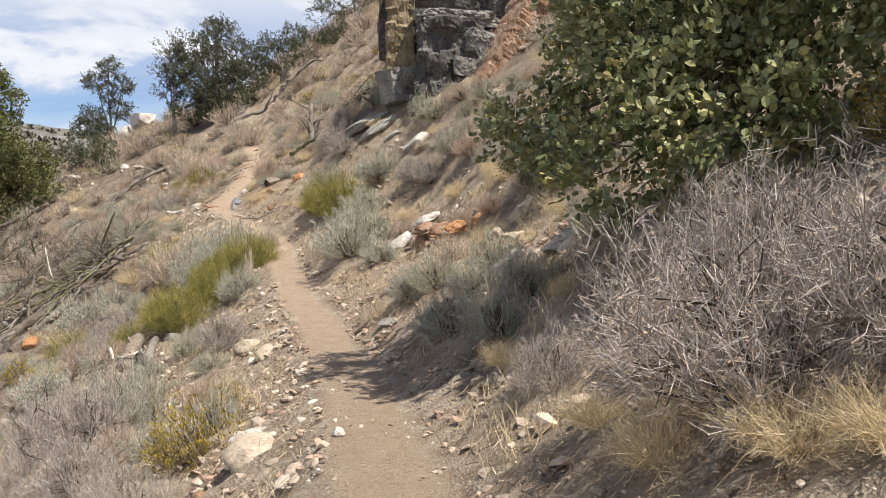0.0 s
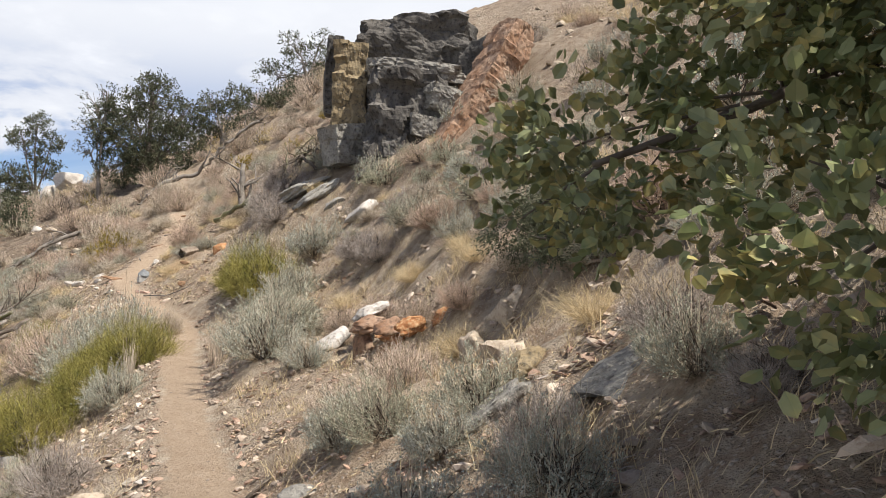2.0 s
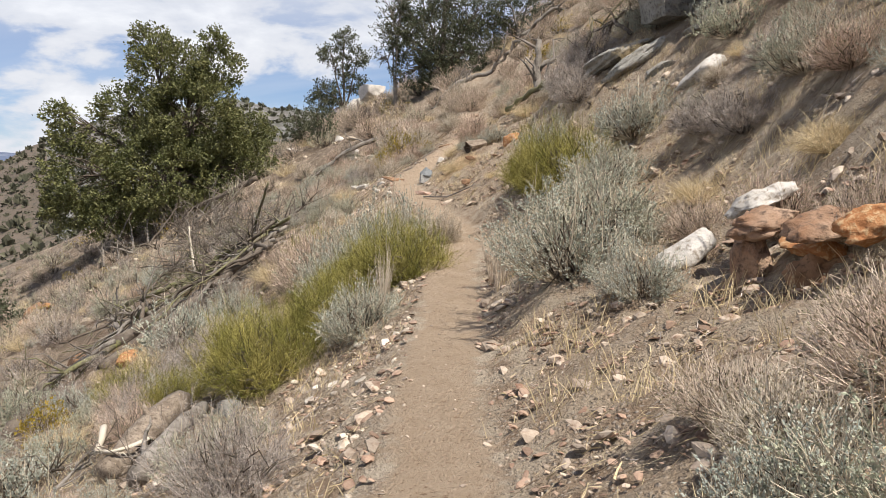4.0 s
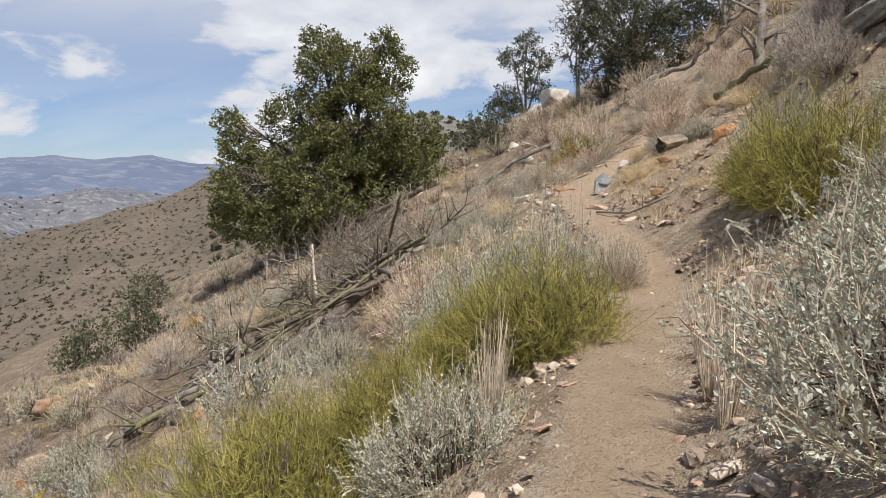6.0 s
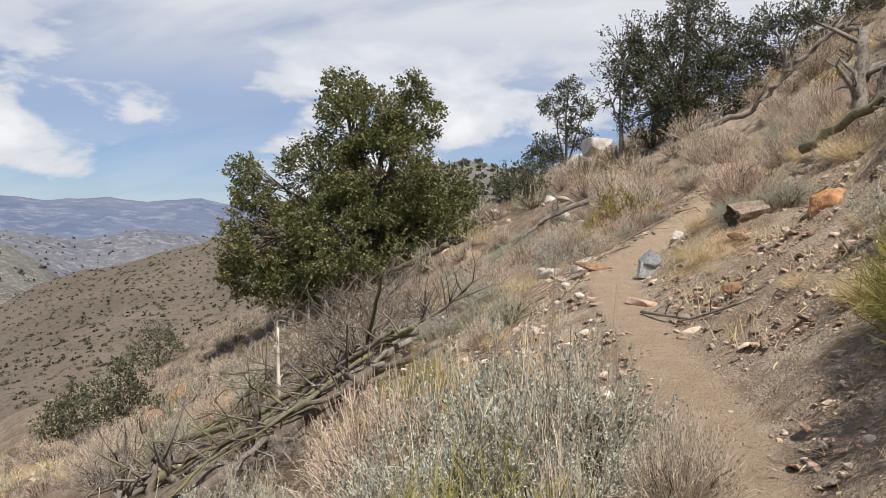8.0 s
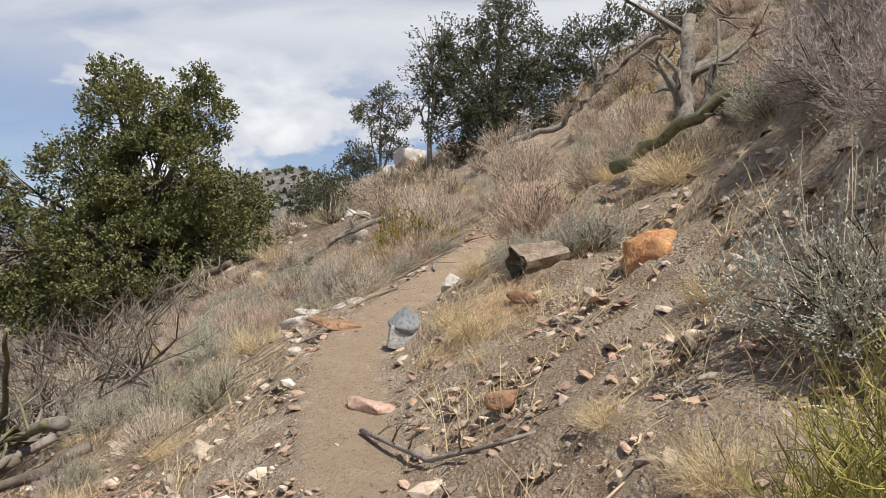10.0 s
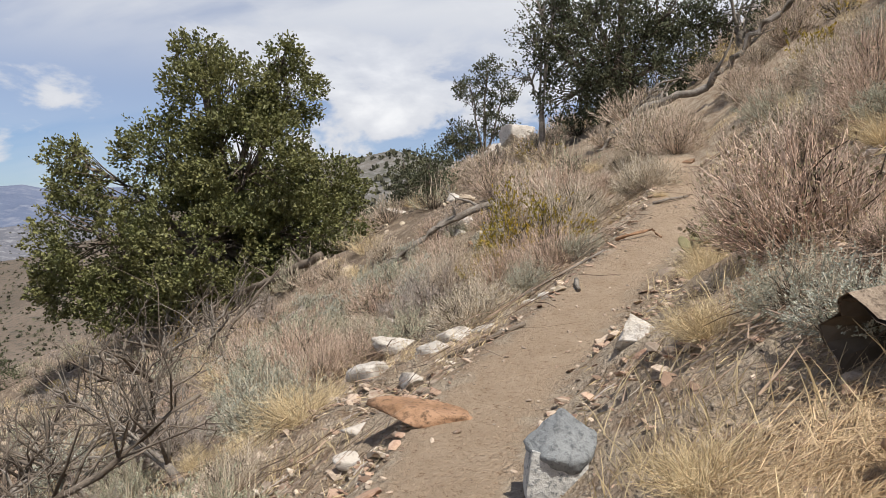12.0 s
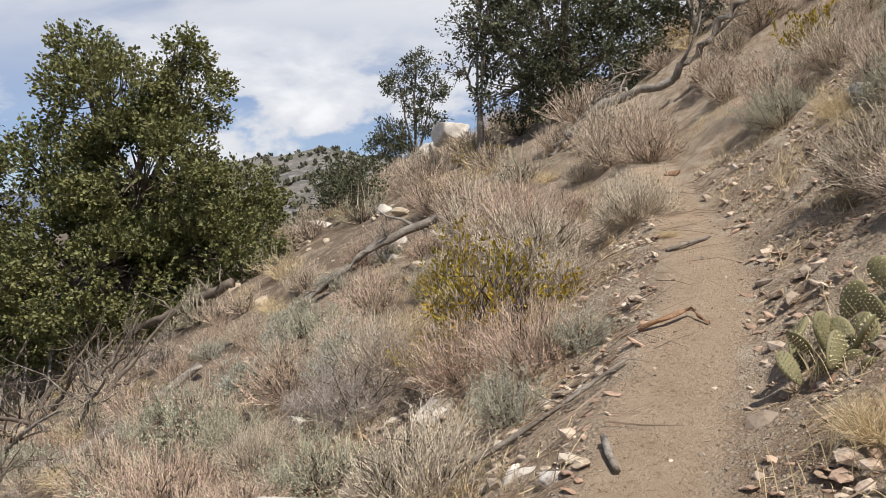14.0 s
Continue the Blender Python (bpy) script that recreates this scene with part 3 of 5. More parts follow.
def rock_mesh(name, seed, mat, size, flatness=0.35, cuts=10, detail=3, rough=0.05, strata=0.0):
    """A broken stone: a ball cut by planes, then roughened."""
    R = random.Random(seed)
    bm = bmesh.new()
    bmesh.ops.create_icosphere(bm, subdivisions=detail, radius=1.0)
    planes = []
    for _ in range(cuts):
        d = Vector((R.gauss(0, 1), R.gauss(0, 1), R.gauss(0, 1))).normalized()
        planes.append((d, R.uniform(0.42, 0.78)))
    off = Vector((seed * 3.1, seed * 1.7, 0))
    for v in bm.verts:
        for d, h in planes:
            s = v.co.dot(d)
            if s > h:
                v.co -= d * (s - h)
        v.co *= 1 + rough * 2.2 * noise.fractal(v.co * 1.8 + off, 0.8, 2.0, 3) + rough * noise.noise(v.co * 6 + off)
    if strata:
        for v in bm.verts:
            step = math.sin(v.co.z * 9 + 2.5 * noise.noise(v.co * 1.3 + off)) + 0.6 * math.sin(v.co.z * 23 + 3 * noise.noise(v.co * 2 + off))
            v.co += Vector((v.co.x, v.co.y, 0)) * strata * step
    for v in bm.verts:
        v.co = Vector((v.co.x * size[0], v.co.y * size[1], v.co.z * size[2]))
    for e in bm.edges:
        e.smooth = len(e.link_faces) == 2 and e.calc_face_angle(0) < 0.5
    for f in bm.faces:
        f.smooth = True
    me = bpy.data.meshes.new(name)
    bm.to_mesh(me)
    bm.free()
    me.materials.append(mat)
    return me


def rock(name, label, mat, x, y, size, seed, turn=0.0, tilt=(0, 0), sink=0.35, cat="rock", lift=0.0, **kw):
    """size: half extents along its own axes; sink: the share of its height below ground."""
    me = rock_mesh(name, seed, M[mat], size, **kw)
    z = hz(x, y) + size[2] * (0.72 - 1.44 * sink) + lift
    ob = tagged(new(name, me), label, cat)
    ob.matrix_world = pose(x, y, z, tilt[0], tilt[1], turn)
    return ob


def block_mesh(name, seed, mat, size, rough=0.17, strata=0.15, n=26):
    """A squarish block of cracked, layered rock."""
    off = Vector((seed * 2.3, seed * 1.1, seed * 0.7))
    bm = bmesh.new()
    bmesh.ops.create_cube(bm, size=2.0)
    bmesh.ops.subdivide_edges(bm, edges=bm.edges[:], cuts=n, use_grid_fill=True)
    for v in bm.verts:
        p = v.co.copy()
        q = Vector((p.x * size[0], p.y * size[1], p.z * size[2]))
        layer = math.floor(q.z * 3.1 + 0.8 * noise.noise(q * 0.7 + off))
        shift = noise.noise(Vector((layer * 3.7, seed * 1.9, 0))) * strata
        crack = noise.noise(Vector((math.floor(q.x * 2.4 + 0.5 * noise.noise(q * 1.2 + off)), math.floor(q.y * 2.0), layer)) * 3.3 + off) * strata
        round_ = 1 - 0.10 * max(0, p.length - 1.2)
        k = round_ + shift + crack + rough * noise.fractal(q * 1.6 + off, 0.7, 2.1, 5)
        v.co = Vector((q.x * k, q.y * k, q.z * (round_ + 0.5 * rough * noise.fractal(q * 1.4 - off, 0.7, 2.1, 4))))
    me = bpy.data.meshes.new(name)
    bm.to_mesh(me)
    bm.free()
    me.materials.append(mat)
    return me


# ---------------------------------------------------------------- trees
def tree(name, label, foot, blobs, az, leaf_mat, bark_mat, seed, leaves, size, width=0.3, trunk=0.22, twig=0.02, gaps=0.0, lean=0.0, per=9, shape=leaf):
    """A trunk with limbs out to each part of the crown, and a crown of sprigs. blobs: across, deep, height, radius; az turns 'across' from +x."""
    R = random.Random(seed)
    ax, dp = Vector((math.cos(az), math.sin(az), 0)), Vector((-math.sin(az), math.cos(az), 0))
    base = Vector((*foot, hz(*foot) - 0.15))
    top = max(b[2] for b in blobs)
    fork = base + Vector((lean * ax.x, lean * ax.y, 0)) + Vector((0, 0, (top - base.z) * 0.28))
    vs, fs, lv, lf, limbs = [], [], [], [], []
    tube(vs, fs, [base, base.lerp(fork, 0.5) + sway(R, trunk * 0.5), fork], trunk * 1.25, trunk * 0.8, 9)
    total = sum(b[3] ** 2 for b in blobs)
    for u, v, z, r in blobs:
        c = Vector((foot[0], foot[1], 0)) + ax * u + dp * v + Vector((0, 0, z))
        start = base.lerp(fork, R.uniform(0.55, 1.0))
        mid = start.lerp(c, 0.5) + Vector((0, 0, 0.12 * (c - start).length)) + sway(R, 0.15 * r)
        pts = [start, start.lerp(mid, 0.5) + sway(R, 0.06), mid, mid.lerp(c, 0.5) + sway(R, 0.12), c]
        wv, wf = [], []
        limbs.append((wv, wf))
        tube(wv, wf, pts, trunk * min(0.75, 0.32 + 0.1 * r), twig * 1.4, 6)
        for _ in range(max(5, int(16 * r))):
            s = mid.lerp(c, R.uniform(0.2, 1.0))
            d = sway(R, 1).normalized()
            e = c + Vector((d.x, d.y, d.z * 0.8)) * r * R.uniform(0.6, 1.05)
            tube(wv, wf, [s, s.lerp(e, 0.5) + sway(R, 0.12 * r), e], twig, twig * 0.35, 4)
        want = int(leaves * r * r / total / per)
        off = Vector((seed * 1.3, u * 2.1, z))
        done = tries = 0
        while done < want and tries < want * 6:
            tries += 1
            d = Vector((R.gauss(0, 1), R.gauss(0, 1), R.gauss(0, 1))).normalized()
            rad = r * R.uniform(0.25, 1.0) ** 0.45
            p = c + Vector((d.x, d.y, d.z * 0.85)) * rad * (1 + 0.22 * noise.noise(d * 2.3 + off))
            if noise.noise(p * (1.7 / max(r, 0.5)) + off) < gaps - 0.12:
                continue
            done += 1
            axis = (d + sway(R, 0.8) + Vector((0, 0, 0.25))).normalized()
            for _l in range(per):
                shape(lv, lf, p + axis * R.uniform(-1, 1.2) * size * 1.6 + sway(R, size * 0.6), axis + sway(R, 0.9), size * R.uniform(0.65, 1.25), width, R)
    root = tagged(new(name), label, "tree")
    root.location = base
    inv = Matrix.Translation(-base)
    wood = mesh_from("trunk", [inv @ p for p in vs], fs, [bark_mat], True)
    part("trunk", wood, root)
    for wv, wf in limbs:
        part("limb", mesh_from("limb", [inv @ p for p in wv], wf, [bark_mat], True), root)
    if lf:
        part("crown", mesh_from("crown", [inv @ p for p in lv], lf, [leaf_mat]), root)
    return root


tree("live_oak_tree", "broad dark green live oak on the slope below the trail", (-21.3, 36.0),
     [(2.05, 0.3, 3.9, 1.15), (1.1, 0.2, 3.1, 1.0), (-0.4, 0.4, 0.8, 1.4), (1.6, 0.3, 0.4, 1.5), (0.0, -0.2, 3.8, 1.5), (0.9, -0.8, 1.8, 2.0), (-1.4, 0.4, 1.9, 1.6), (-4.2, 0.2, 1.8, 0.65), (-3.4, -0.3, -0.6, 1.7),
      (-0.4, -1.0, -0.7, 2.2), (2.6, -0.4, -0.4, 1.9), (3.2, 0.5, 1.2, 1.25), (-1.9, 0.3, -2.0, 1.2), (1.4, 0.8, -1.6, 1.4), (-2.6, -0.6, -2.2, 1.2), (-0.5, -1.2, -2.0, 1.1), (0.8, -1.5, -2.2, 1.3), (2.8, -1.0, -1.8, 1.3), (-4.1, -0.3, -1.9, 1.0), (-0.6, 0.3, 4.9, 0.85), (1.9, 0.1, 5.0, 0.65), (-3.9, 0.1, 0.9, 0.8)],
     radians(41), M["oak_leaf"], M["bark"], 5, 125000, 0.11, width=0.34, trunk=0.3, twig=0.03, gaps=-0.04, per=12)
tree("pinyon_tree", "small open-crowned grey-green tree on the ridge", (-22.3, 56.5),
     [(0.1, 0, 8.1, 0.75), (-0.8, 0, 7.1, 0.85), (0.9, 0.2, 6.9, 0.8), (-1.1, 0, 4.6, 0.95), (-1.7, 0.2, 4.1, 0.75), (0.7, 0, 5.2, 0.8), (0.0, 0.3, 6.0, 0.6), (-0.6, 0.4, 3.6, 0.9)],
     radians(25), M["pine_leaf"], M["bark"], 8, 9000, 0.13, trunk=0.16, gaps=0.05)
tree("dark_oak_tree", "dark dense evergreen tree at the trail's bend", (-10.7, 40.3),
     [(0.3, 0, 7.0, 1.15), (-0.8, 0.2, 6.4, 1.0), (1.4, -0.1, 6.0, 1.1), (-0.3, -0.3, 5.1, 1.5), (1.3, 0.3, 4.8, 1.3), (-1.4, 0, 4.8, 0.9), (0.5, -0.4, 4.2, 1.3), (0.1, 0.2, 7.6, 0.5), (-1.3, 0, 3.7, 0.9), (-0.1, -0.3, 3.5, 1.0), (-1.9, 0, 5.4, 0.8), (-1.7, 0.1, 6.3, 0.6)],
     radians(15), M["pine_leaf"], M["bark"], 11, 34000, 0.09, trunk=0.2, twig=0.03, gaps=-0.02)
tree("bare_tree", "half-dead grey tree with bare tangled branches", (-7.6, 41.5),
     [(0, 0, 6.2, 1.1), (-1.4, 0.2, 5.8, 1.0), (1.4, 0, 6.6, 1.1), (0.6, 0.3, 7.3, 0.8), (2.6, 0.2, 7.0, 1.0), (3.6, 0, 7.4, 0.9), (-0.6, 0, 6.9, 0.7)],
     radians(10), M["pine_leaf"], M["dead_wood"], 13, 14000, 0.09, trunk=0.13, twig=0.028, gaps=0.05)
tree("bare_tree", "half-dead grey tree with bare tangled branches", (-4.0, 43.5),
     [(0, 0, 9.4, 1.2), (-1.4, 0.2, 8.6, 1.1), (1.5, 0, 9.6, 1.1), (0.8, 0.3, 10.6, 0.7), (-0.6, 0, 10.2, 0.8)],
     radians(10), M["pine_leaf"], M["dead_wood"], 14, 6000, 0.09, trunk=0.12, twig=0.025, gaps=0.08)
tree("bare_tree", "dead grey tree with drooping bare twigs at the bend", (-12.6, 39.6),
     [(0, 0, 6.4, 0.8), (-0.3, 0, 5.4, 0.8), (-0.4, 0, 4.4, 0.7), (0.3, 0, 7.0, 0.5)],
     radians(10), M["pine_leaf"], M["dead_wood"], 15, 1200, 0.08, trunk=0.09, twig=0.022, gaps=0.1)
tree("scrub_oak", "scrub oak with leathery pale green leaves overhanging the bank", (2.3, 5.4),
     [(-1.65, 0.2, 0.3, 0.36), (-1.15, 0.1, 0.65, 0.5), (-0.8, -0.3, 1.0, 0.75), (-0.1, -0.6, 1.2, 0.95), (-1.0, 0.5, 1.2, 0.4), (0.5, -1.2, 1.6, 1.1),
      (0.7, -1.7, 0.95, 0.8), (-0.4, -1.0, 0.45, 0.6), (-1.2, -0.8, 0.05, 0.45), (-0.8, -1.1, 0.35, 0.55), (-1.0, -0.5, 0.85, 0.6), (-1.0, 0.5, 2.5, 0.5), (-0.9, -0.1, 2.9, 0.5),
      (-0.7, -0.6, 2.0, 0.6), (0.3, -1.0, 2.4, 0.8)],
     0.0, M["pale_leaf"], M["bark"], 17, 41440, 0.05, width=0.42, trunk=0.09, twig=0.008, gaps=-0.1, per=7, shape=round_leaf)
CH = (1.40, 9.71)
tree("chamise_shrub", "dark green needle-leaved shrub hanging over the bank", CH,
     [(-0.30, 0.0, hz(*CH) + 0.22, 0.34), (0.0, 0.25, hz(*CH) + 0.42, 0.40), (0.15, -0.25, hz(*CH) + 0.40, 0.38), (0.35, 0.05, hz(*CH) + 0.60, 0.36), (-0.15, -0.40, hz(*CH) + 0.15, 0.28)],
     0.0, M["pine_leaf"], M["bark"], 61, 15000, 0.035, width=0.16, trunk=0.035, twig=0.006, gaps=-0.05)
SLOPE_TREES = [(-20.5, 25.3, 1.0), (-24.5, 26.5, 0.85), (-33.5, 36.6, 1.2), (-16.2, 40.0, 0.9), (-18.5, 42.5, 1.0), (-24.0, 46.0, 1.2)]
for k, (x, y, s) in enumerate(SLOPE_TREES):
    z = hz(x, y)
    tree("juniper_bush", "rounded olive-green juniper bush on the slope", (x, y),
         [(0, 0, z + 1.0 * s, 0.8 * s), (0.5 * s, 0.1, z + 0.6 * s, 0.7 * s), (-0.6 * s, 0, z + 0.65 * s, 0.65 * s), (0.1, 0.3, z + 1.5 * s, 0.5 * s)],
         0.6 * k, M["pine_leaf"], M["bark"], 40 + k, 2600, 0.09, trunk=0.07, twig=0.012)


# ---------------------------------------------------------------- dead wood
def log(name, label, mat, way, r0, r1, seed, stubs=0, stub_len=0.4, cat="log", sides=8, ragged=0.25):
    """A crooked dead limb. way: x, y and height of its axis above ground; stubs: broken side branches."""
    R = random.Random(seed)
    ctrl = [Vector((x, y, hz(x, y) + h)) for x, y, h in way]
    pts = []
    for a, b in zip(ctrl[:-1], ctrl[1:]):
        n = max(2, int((b - a).length / 0.16))
        for i in range(n):
            pts.append(a.lerp(b, i / n))
    pts.append(ctrl[-1])
    pts = [p + sway(R, ragged * r0) for p in pts]
    vs, fs = [], []
    tube(vs, fs, pts, r0, r1, sides, True)
    base = pts[0].copy()
    for v in vs:
        v += sway(R, r0 * 0.10)
    root = tagged(new(name), label, cat)
    root.location = base
    inv = Matrix.Translation(-base)
    part("trunk", mesh_from("trunk", [inv @ p for p in vs], fs, [M[mat]], True), root)
    for _ in range(stubs):
        i = R.randrange(1, len(pts) - 1)
        d = ((pts[i + 1] - pts[i - 1]).normalized() * 0.7 + sway(R, 1.0) + Vector((0, 0, 0.45))).normalized()
        ln = stub_len * R.uniform(0.4, 1.2)
        bv, bf = [], []
        p = pts[i]
        k = [p, p + d * ln * 0.4 + sway(R, 0.05 * ln), p + d * ln * 0.75 + sway(R, 0.12 * ln), p + d * ln + sway(R, 0.2 * ln)]
        rr = r0 + (r1 - r0) * i / len(pts)
        tube(bv, bf, k, rr * 0.5, rr * 0.15, 5, True)
        for _t in range(3):
            q = k[R.randint(1, 3)]
            e = q + (d + sway(R, 1.1)).normalized() * ln * R.uniform(0.2, 0.55)
            tube(bv, bf, [q, q.lerp(e, 0.5) + sway(R, 0.06 * ln), e], rr * 0.2, rr * 0.06, 4)
        part("branch", mesh_from("branch", [inv @ p for p in bv], bf, [M[mat]], True), root)
    return root


def rotten_stump(x, y, z):
    """The end of a rotten trunk: pale split wood outside, dark and hollow in the broken end."""
    R = random.Random(5)
    root = tagged(new("rotten_log"), "weathered dead log with a dark hollow broken end on the bank", "log")
    root.location = (x, y, z)
    n, m = 20, 9
    vs, fs = [], []
    for i in range(m):
        for k in range(n):
            a = 2 * math.pi * k / n
            r = 0.13 * (1 + 0.16 * math.sin(5 * a + 0.4) + 0.10 * noise.noise(Vector((math.cos(a) * 2, math.sin(a) * 2, i * 0.35)))) * (1 - 0.03 * i)
            vs.append(Vector((0.042 * i + (0.05 * noise.noise(Vector((a, 3, 1))) if i == 0 else 0), r * math.cos(a), r * math.sin(a))))
    for i in range(m - 1):
        for k in range(n):
            fs.append((i * n + k, i * n + (k + 1) % n, (i + 1) * n + (k + 1) % n, (i + 1) * n + k))
    fs.append(tuple((m - 1) * n + k for k in range(n)))
    turn = pose(0, 0, 0, 0, -14, 42)
    part("bark", mesh_from("bark", vs, fs, [M["stump_wood"]]), root, "pale fibrous weathered wood").matrix_basis = turn
    cv, cf = [], []
    for i in range(4):
        for k in range(n):
            cv.append(Vector((0.0 + 0.045 * i, vs[k].y * (1 - 0.16 * i) * R.uniform(0.88, 0.99), vs[k].z * (1 - 0.16 * i) * R.uniform(0.88, 0.99))))
    for i in range(3):
        for k in range(n):
            cf.append((i * n + k, (i + 1) * n + k, (i + 1) * n + (k + 1) % n, i * n + (k + 1) % n))
    cf.append(tuple(3 * n + k for k in range(n)))
    part("hollow", mesh_from("hollow", cv, cf, [M["old_wood"]]), root, "dark rotten heartwood").matrix_basis = turn


rotten_stump(-4.22, 20.24, -0.08)
DEAD, MOSSY = "weathered grey dead branch lying on the slope", "mossy fallen limb lying across the slope"
FALLEN = random.Random(77)
for k in range(11):
    x0, y0 = -7.9 - 0.12 * k + FALLEN.uniform(-0.5, 0.5), 20.0 - 0.33 * k
    ln = FALLEN.uniform(0.8, 2.0)
    a = radians(205 + FALLEN.uniform(-80, 70))
    way = [(x0, y0, 0.10 + 0.25 * FALLEN.random())]
    for f in (0.3, 0.6, 1.0):
        way.append((x0 + math.cos(a) * ln * f + FALLEN.uniform(-0.12, 0.12), y0 + math.sin(a) * ln * f + FALLEN.uniform(-0.12, 0.12), (0.30 * (1 - f) + 0.08) * FALLEN.uniform(0.5, 1.3) + 0.04))
    log("fallen_limb", MOSSY if k % 2 else DEAD, "moss_wood" if k % 2 else "dead_wood", way, FALLEN.uniform(0.03, 0.06), 0.012, 300 + k, 8, 0.7, ragged=0.6)
for k in range(10):
    top = (-7.3 + FALLEN.uniform(-0.5, 0.4), 19.4 + FALLEN.uniform(-1.0, 0.9), FALLEN.uniform(0.15, 0.6))
    end = (-9.9 + FALLEN.uniform(-1.4, 1.5), 18.9 + FALLEN.uniform(-2.2, 1.8), FALLEN.uniform(0.05, 0.25))
    way = [tuple(a + (b - a) * f + FALLEN.uniform(-0.12, 0.12) * (f not in (0, 1)) for a, b in zip(top, end)) for f in (0, 0.35, 0.7, 1)]
    log("fallen_limb", MOSSY if k % 3 else DEAD, ("bark", "moss_wood", "bark", "dead_wood")[k % 4], way, FALLEN.uniform(0.026, 0.045), 0.012, 330 + k, 9, 0.7, ragged=0.9)
log("fallen_limb", "dark mossy limb lying across the slope", "moss_wood", [(-10.6, 19.2, 0.2), (-9.4, 19.4, 0.35), (-8.4, 19.6, 0.35), (-7.8, 19.9, 0.3)], 0.05, 0.022, 356, 8, 0.6, ragged=0.6)
log("dead_log", "thick dark split trunk lying down the slope", "bark", [(-9.8, 16.9, 0.06), (-9.0, 17.4, 0.10), (-8.3, 18.0, 0.16), (-7.5, 19.1, 0.3)], 0.14, 0.06, 351, 5, 0.5)
log("dead_log", "thick dark split trunk lying down the slope", "bark", [(-8.7, 14.5, 0.06), (-9.6, 15.9, 0.09), (-10.6, 17.4, 0.10)], 0.12, 0.08, 352, 4, 0.5)
log("dead_log", "broken weathered trunk end lying below the trail", "stump_wood", [(-4.42, 11.1, 0.08), (-4.5, 11.7, 0.12), (-4.66, 12.3, 0.14)], 0.10, 0.12, 353, 2, 0.35, ragged=0.12)
log("dead_branch", "pale bent branch lying against the broken trunk", "pale_wood", [(-4.75, 11.5, 0.3), (-4.62, 11.25, 0.18), (-4.4, 11.15, 0.2), (-4.25, 11.35, 0.16)], 0.026, 0.014, 354, 2, 0.2, "branch")
log("dead_log", "weathered grey trunk lying below the trail", "dead_wood", [(-4.0, 10.9, 0.06), (-4.2, 11.6, 0.10), (-4.35, 12.2, 0.12)], 0.08, 0.06, 355, 2, 0.3)
for k in range(16):
    x, y = -4.6 + FALLEN.uniform(-0.9, 0.7), 12.4 + FALLEN.uniform(-1.8, 1.6)
    a = FALLEN.uniform(0, 6.28)
    log("dead_branch", "grey dead twiggy branch matted on the lower bank", "dead_wood" if k % 2 else "bark",
        [(x, y, 0.04), (x + 0.25 * math.cos(a), y + 0.25 * math.sin(a), 0.14), (x + 0.55 * math.cos(a + 0.3), y + 0.55 * math.sin(a + 0.3), 0.07)], 0.018, 0.006, 360 + k, 7, 0.28, "branch", ragged=0.5)
log("dead_log", "thick split dead trunk lying down the slope", "bark", [(-8.2, 18.0, 0.10), (-8.6, 17.2, 0.10), (-8.7, 16.2, 0.06)], 0.11, 0.08, 7, 2, 0.5)
log("broken_snag", "pale broken branch tips rising from a fallen limb", "pale_wood", [(-9.45, 19.75, 0.3), (-9.6, 19.88, 0.7), (-9.68, 19.95, 1.15)], 0.028, 0.012, 9, 3, 0.3)
log("broken_snag", "mossy broken snag with a torn end", "moss_wood", [(-8.7, 20.4, 0.1), (-8.3, 20.1, 0.65), (-7.8, 19.66, 1.2)], 0.032, 0.018, 10, 2, 0.25)
for k, (x, y) in enumerate([(-8.6, 20.6), (-9.2, 21.4), (-9.9, 21.2), (-8.9, 22.2), (-10.3, 22.4), (-9.6, 20.3), (-10.9, 23.4), (-8.1, 21.0), (-8.4, 20.1), (-9.0, 20.9), (-9.9, 22.0), (-8.2, 19.8), (-10.6, 21.4), (-11.4, 22.6), (-9.3, 22.6), (-10.9, 22.9), (-11.9, 23.6), (-12.6, 24.4), (-9.9, 23.2), (-11.2, 24.3), (-12.2, 25.2), (-13.4, 25.6), (-10.4, 20.4), (-11.2, 21.4)]):
    R = random.Random(60 + k)
    a = R.uniform(0, 6.28)
    dx, dy = math.cos(a), math.sin(a)
    log("dead_branch", "bare grey dead oak branch with many broken twigs", "bark" if k % 3 else "dead_wood",
        [(x - dx * 0.7, y - dy * 0.7, 0.05), (x - dx * 0.25, y - dy * 0.25, 0.28), (x + dx * 0.3, y + dy * 0.3, 0.42), (x + dx * 0.7, y + dy * 0.7, R.uniform(0.3, 0.7))], 0.034, 0.010, 70 + k, 15, 0.6, "branch", ragged=0.8)
log("fallen_limb", "long dead limb with upturned broken stubs above the bend", "dead_wood", [(-9.2, 35.0, 0.3), (-8.4, 35.2, 0.5), (-7.4, 35.3, 0.45), (-6.4, 35.4, 0.7), (-5.6, 35.5, 0.9), (-4.9, 35.6, 0.95)], 0.09, 0.05, 11, 8, 0.8, ragged=0.6)
log("dead_stump", "dead upright snag with twisted roots on the bank", "dead_wood", [(-3.3, 22.4, 0.0), (-3.45, 22.6, 0.5), (-3.4, 22.7, 1.2)], 0.11, 0.05, 12, 7, 0.8)
log("fallen_limb", DEAD, "moss_wood", [(-3.9, 22.0, 0.25), (-3.1, 21.5, 0.35), (-2.3, 21.3, 0.35)], 0.055, 0.035, 13, 5, 0.5, ragged=0.7)
